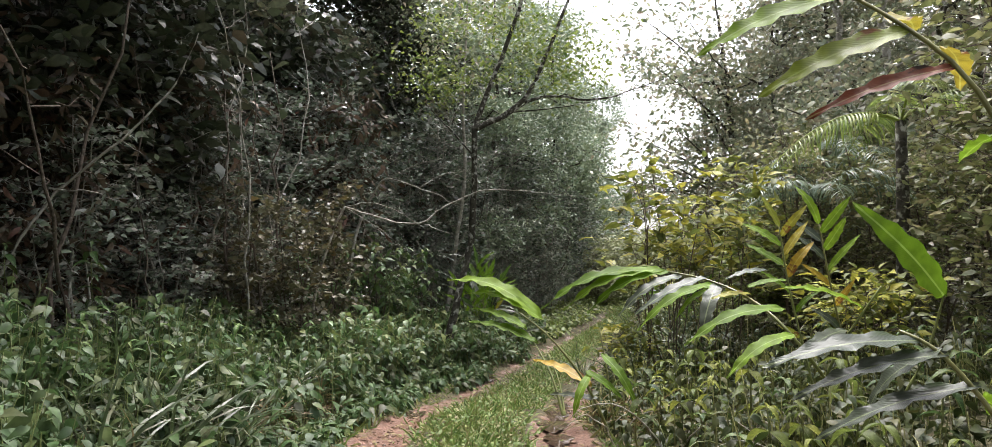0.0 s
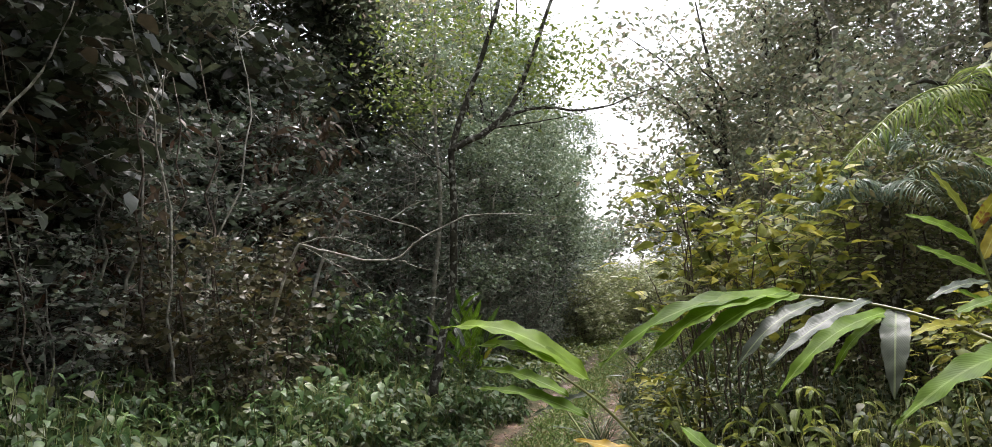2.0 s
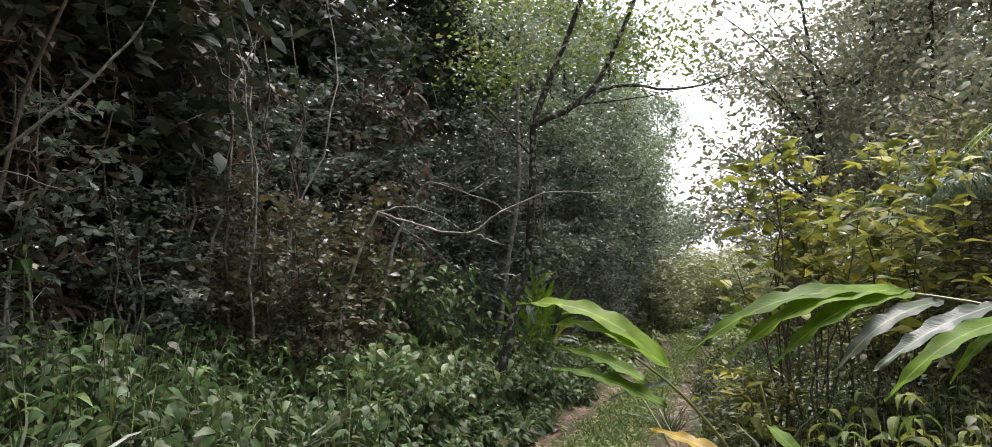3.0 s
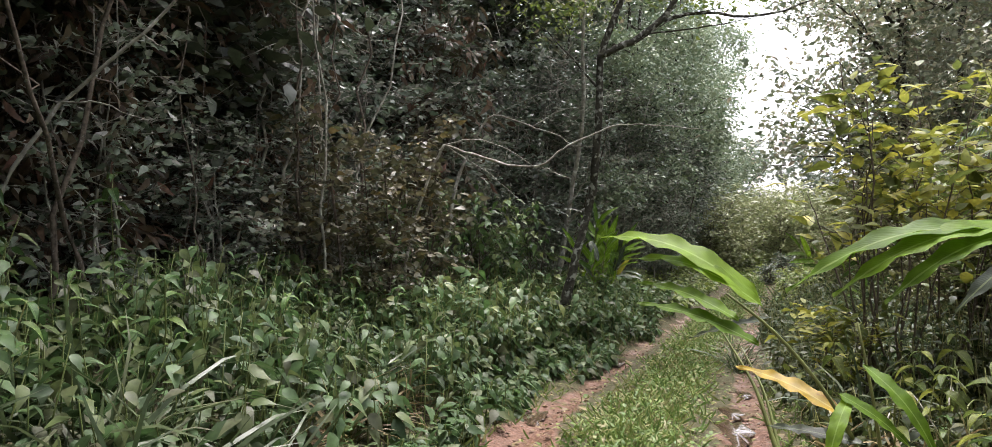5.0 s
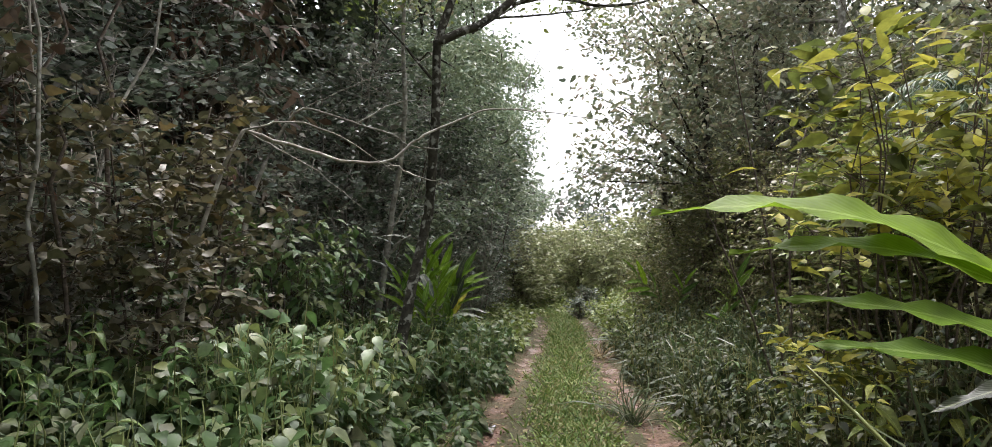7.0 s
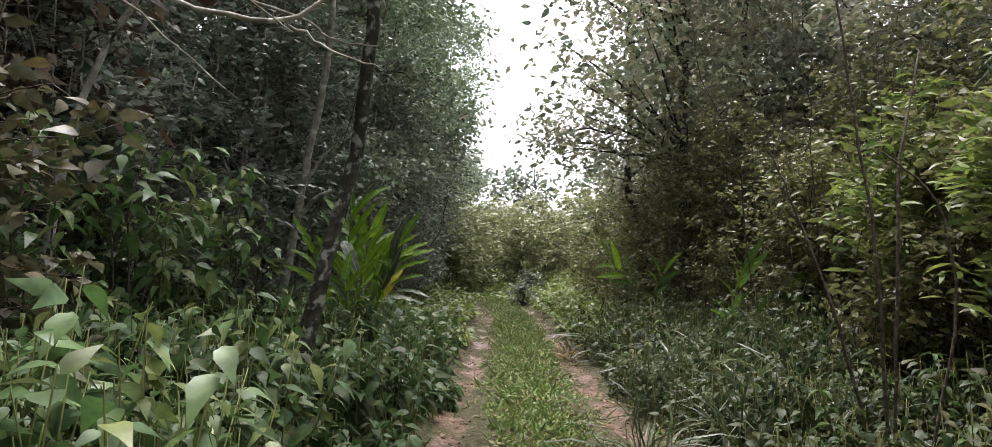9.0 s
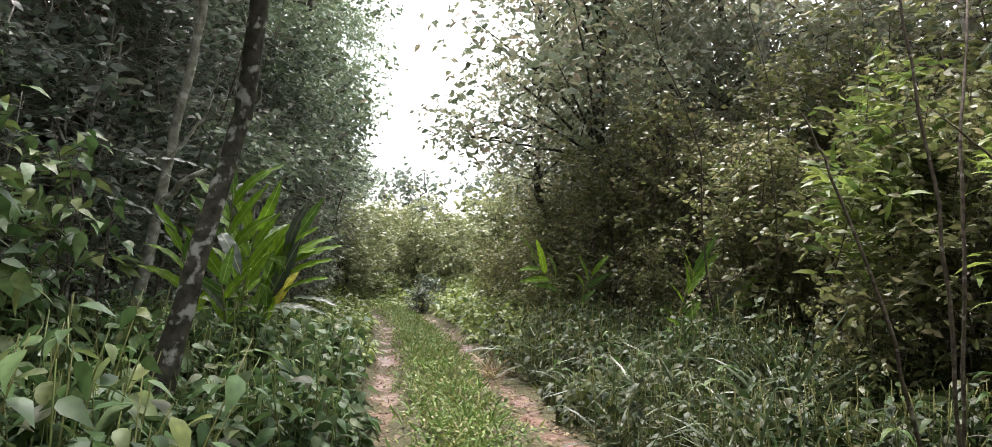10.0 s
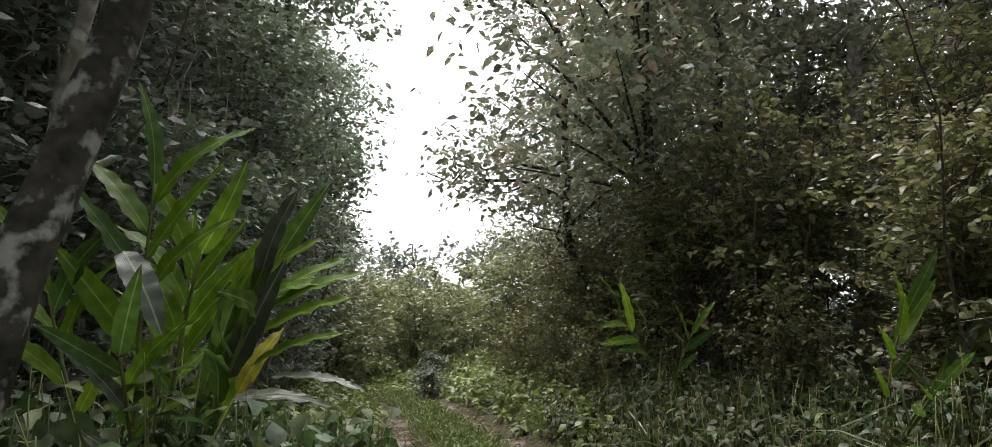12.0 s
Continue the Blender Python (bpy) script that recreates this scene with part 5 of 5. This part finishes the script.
# ---- low bushes in front of the hedge ----
rng = np.random.default_rng(180)
verge = plant("verge_bush", (0, 0, 0), "low yellow-green bush in front of the hedge", "shrub", 1.7, 0.85, 6, 100, 16, SIMPLE, 0.105, M_OLIVE, M_TWIG, bottom=0.02, bulge=0.6, droop=0.4, thick=0.01, group="verge bushes")
scatter(verge, along(right_edge, 12.5, 30, 2.4, 0.0, 0.3) + along(right_edge, 21, 32, 2.2, -1.0, 0.3), 0.7, 1.1)
verge_tall = plant("verge_shrub", (0, 0, 0), "loose shrub with olive and yellowish leaves before the hedge", "shrub", 2.8, 0.9, 5, 90, 14, OVATE, 0.13, M_OLIVE, M_TWIG, bottom=0.1, droop=0.3, thick=0.012, group="verge shrubs")
scatter(verge_tall, along(right_edge, 12, 26, 3.2, 0.4, 0.3), 0.75, 1.1)

# ---- dry stalks among the weeds below the ginger ----
rng = np.random.default_rng(200)


def dry_stalks(x, y, count, length):
    """A few dead stalks that arch out of one foot and hang at their ends."""
    ob = thing("dry_stalk", (x, y, float(ground(x, y))), "pale dead stalks arching out of the weeds", "dead stalks", "dry stalks")
    for k in range(count):
        a, n = rng.uniform(0, 2 * np.pi), length * rng.uniform(0.6, 1.15)
        t = np.linspace(0, 1, 10)
        out, rise = n * 0.75 * t ** 1.3, n * (1.15 * t - 0.75 * t ** 2.6) * rng.uniform(0.75, 1.1)
        q = np.stack([out * math.cos(a), out * math.sin(a), rise - 0.04], 1)
        part("stalk", tube(q + rng.normal(0, 0.006, q.shape), np.linspace(0.007, 0.0025, 10), 5), M_PALE if k % 3 else M_CANE, ob, smooth=True)
    return ob


for x, y in [(0.95, 5.6), (1.2, 4.9), (1.55, 4.3), (1.9, 5.3), (1.35, 5.9), (1.75, 3.8), (2.2, 3.6), (1.15, 6.6), (1.6, 6.7), (2.0, 7.4), (1.25, 3.6), (-2.2, 6.5), (-2.0, 7.6), (2.6, 10.4), (3.1, 11.6), (2.9, 13.0), (3.6, 14.9)]:
    dry_stalks(x, y, int(rng.integers(3, 7)), rng.uniform(0.6, 0.95))
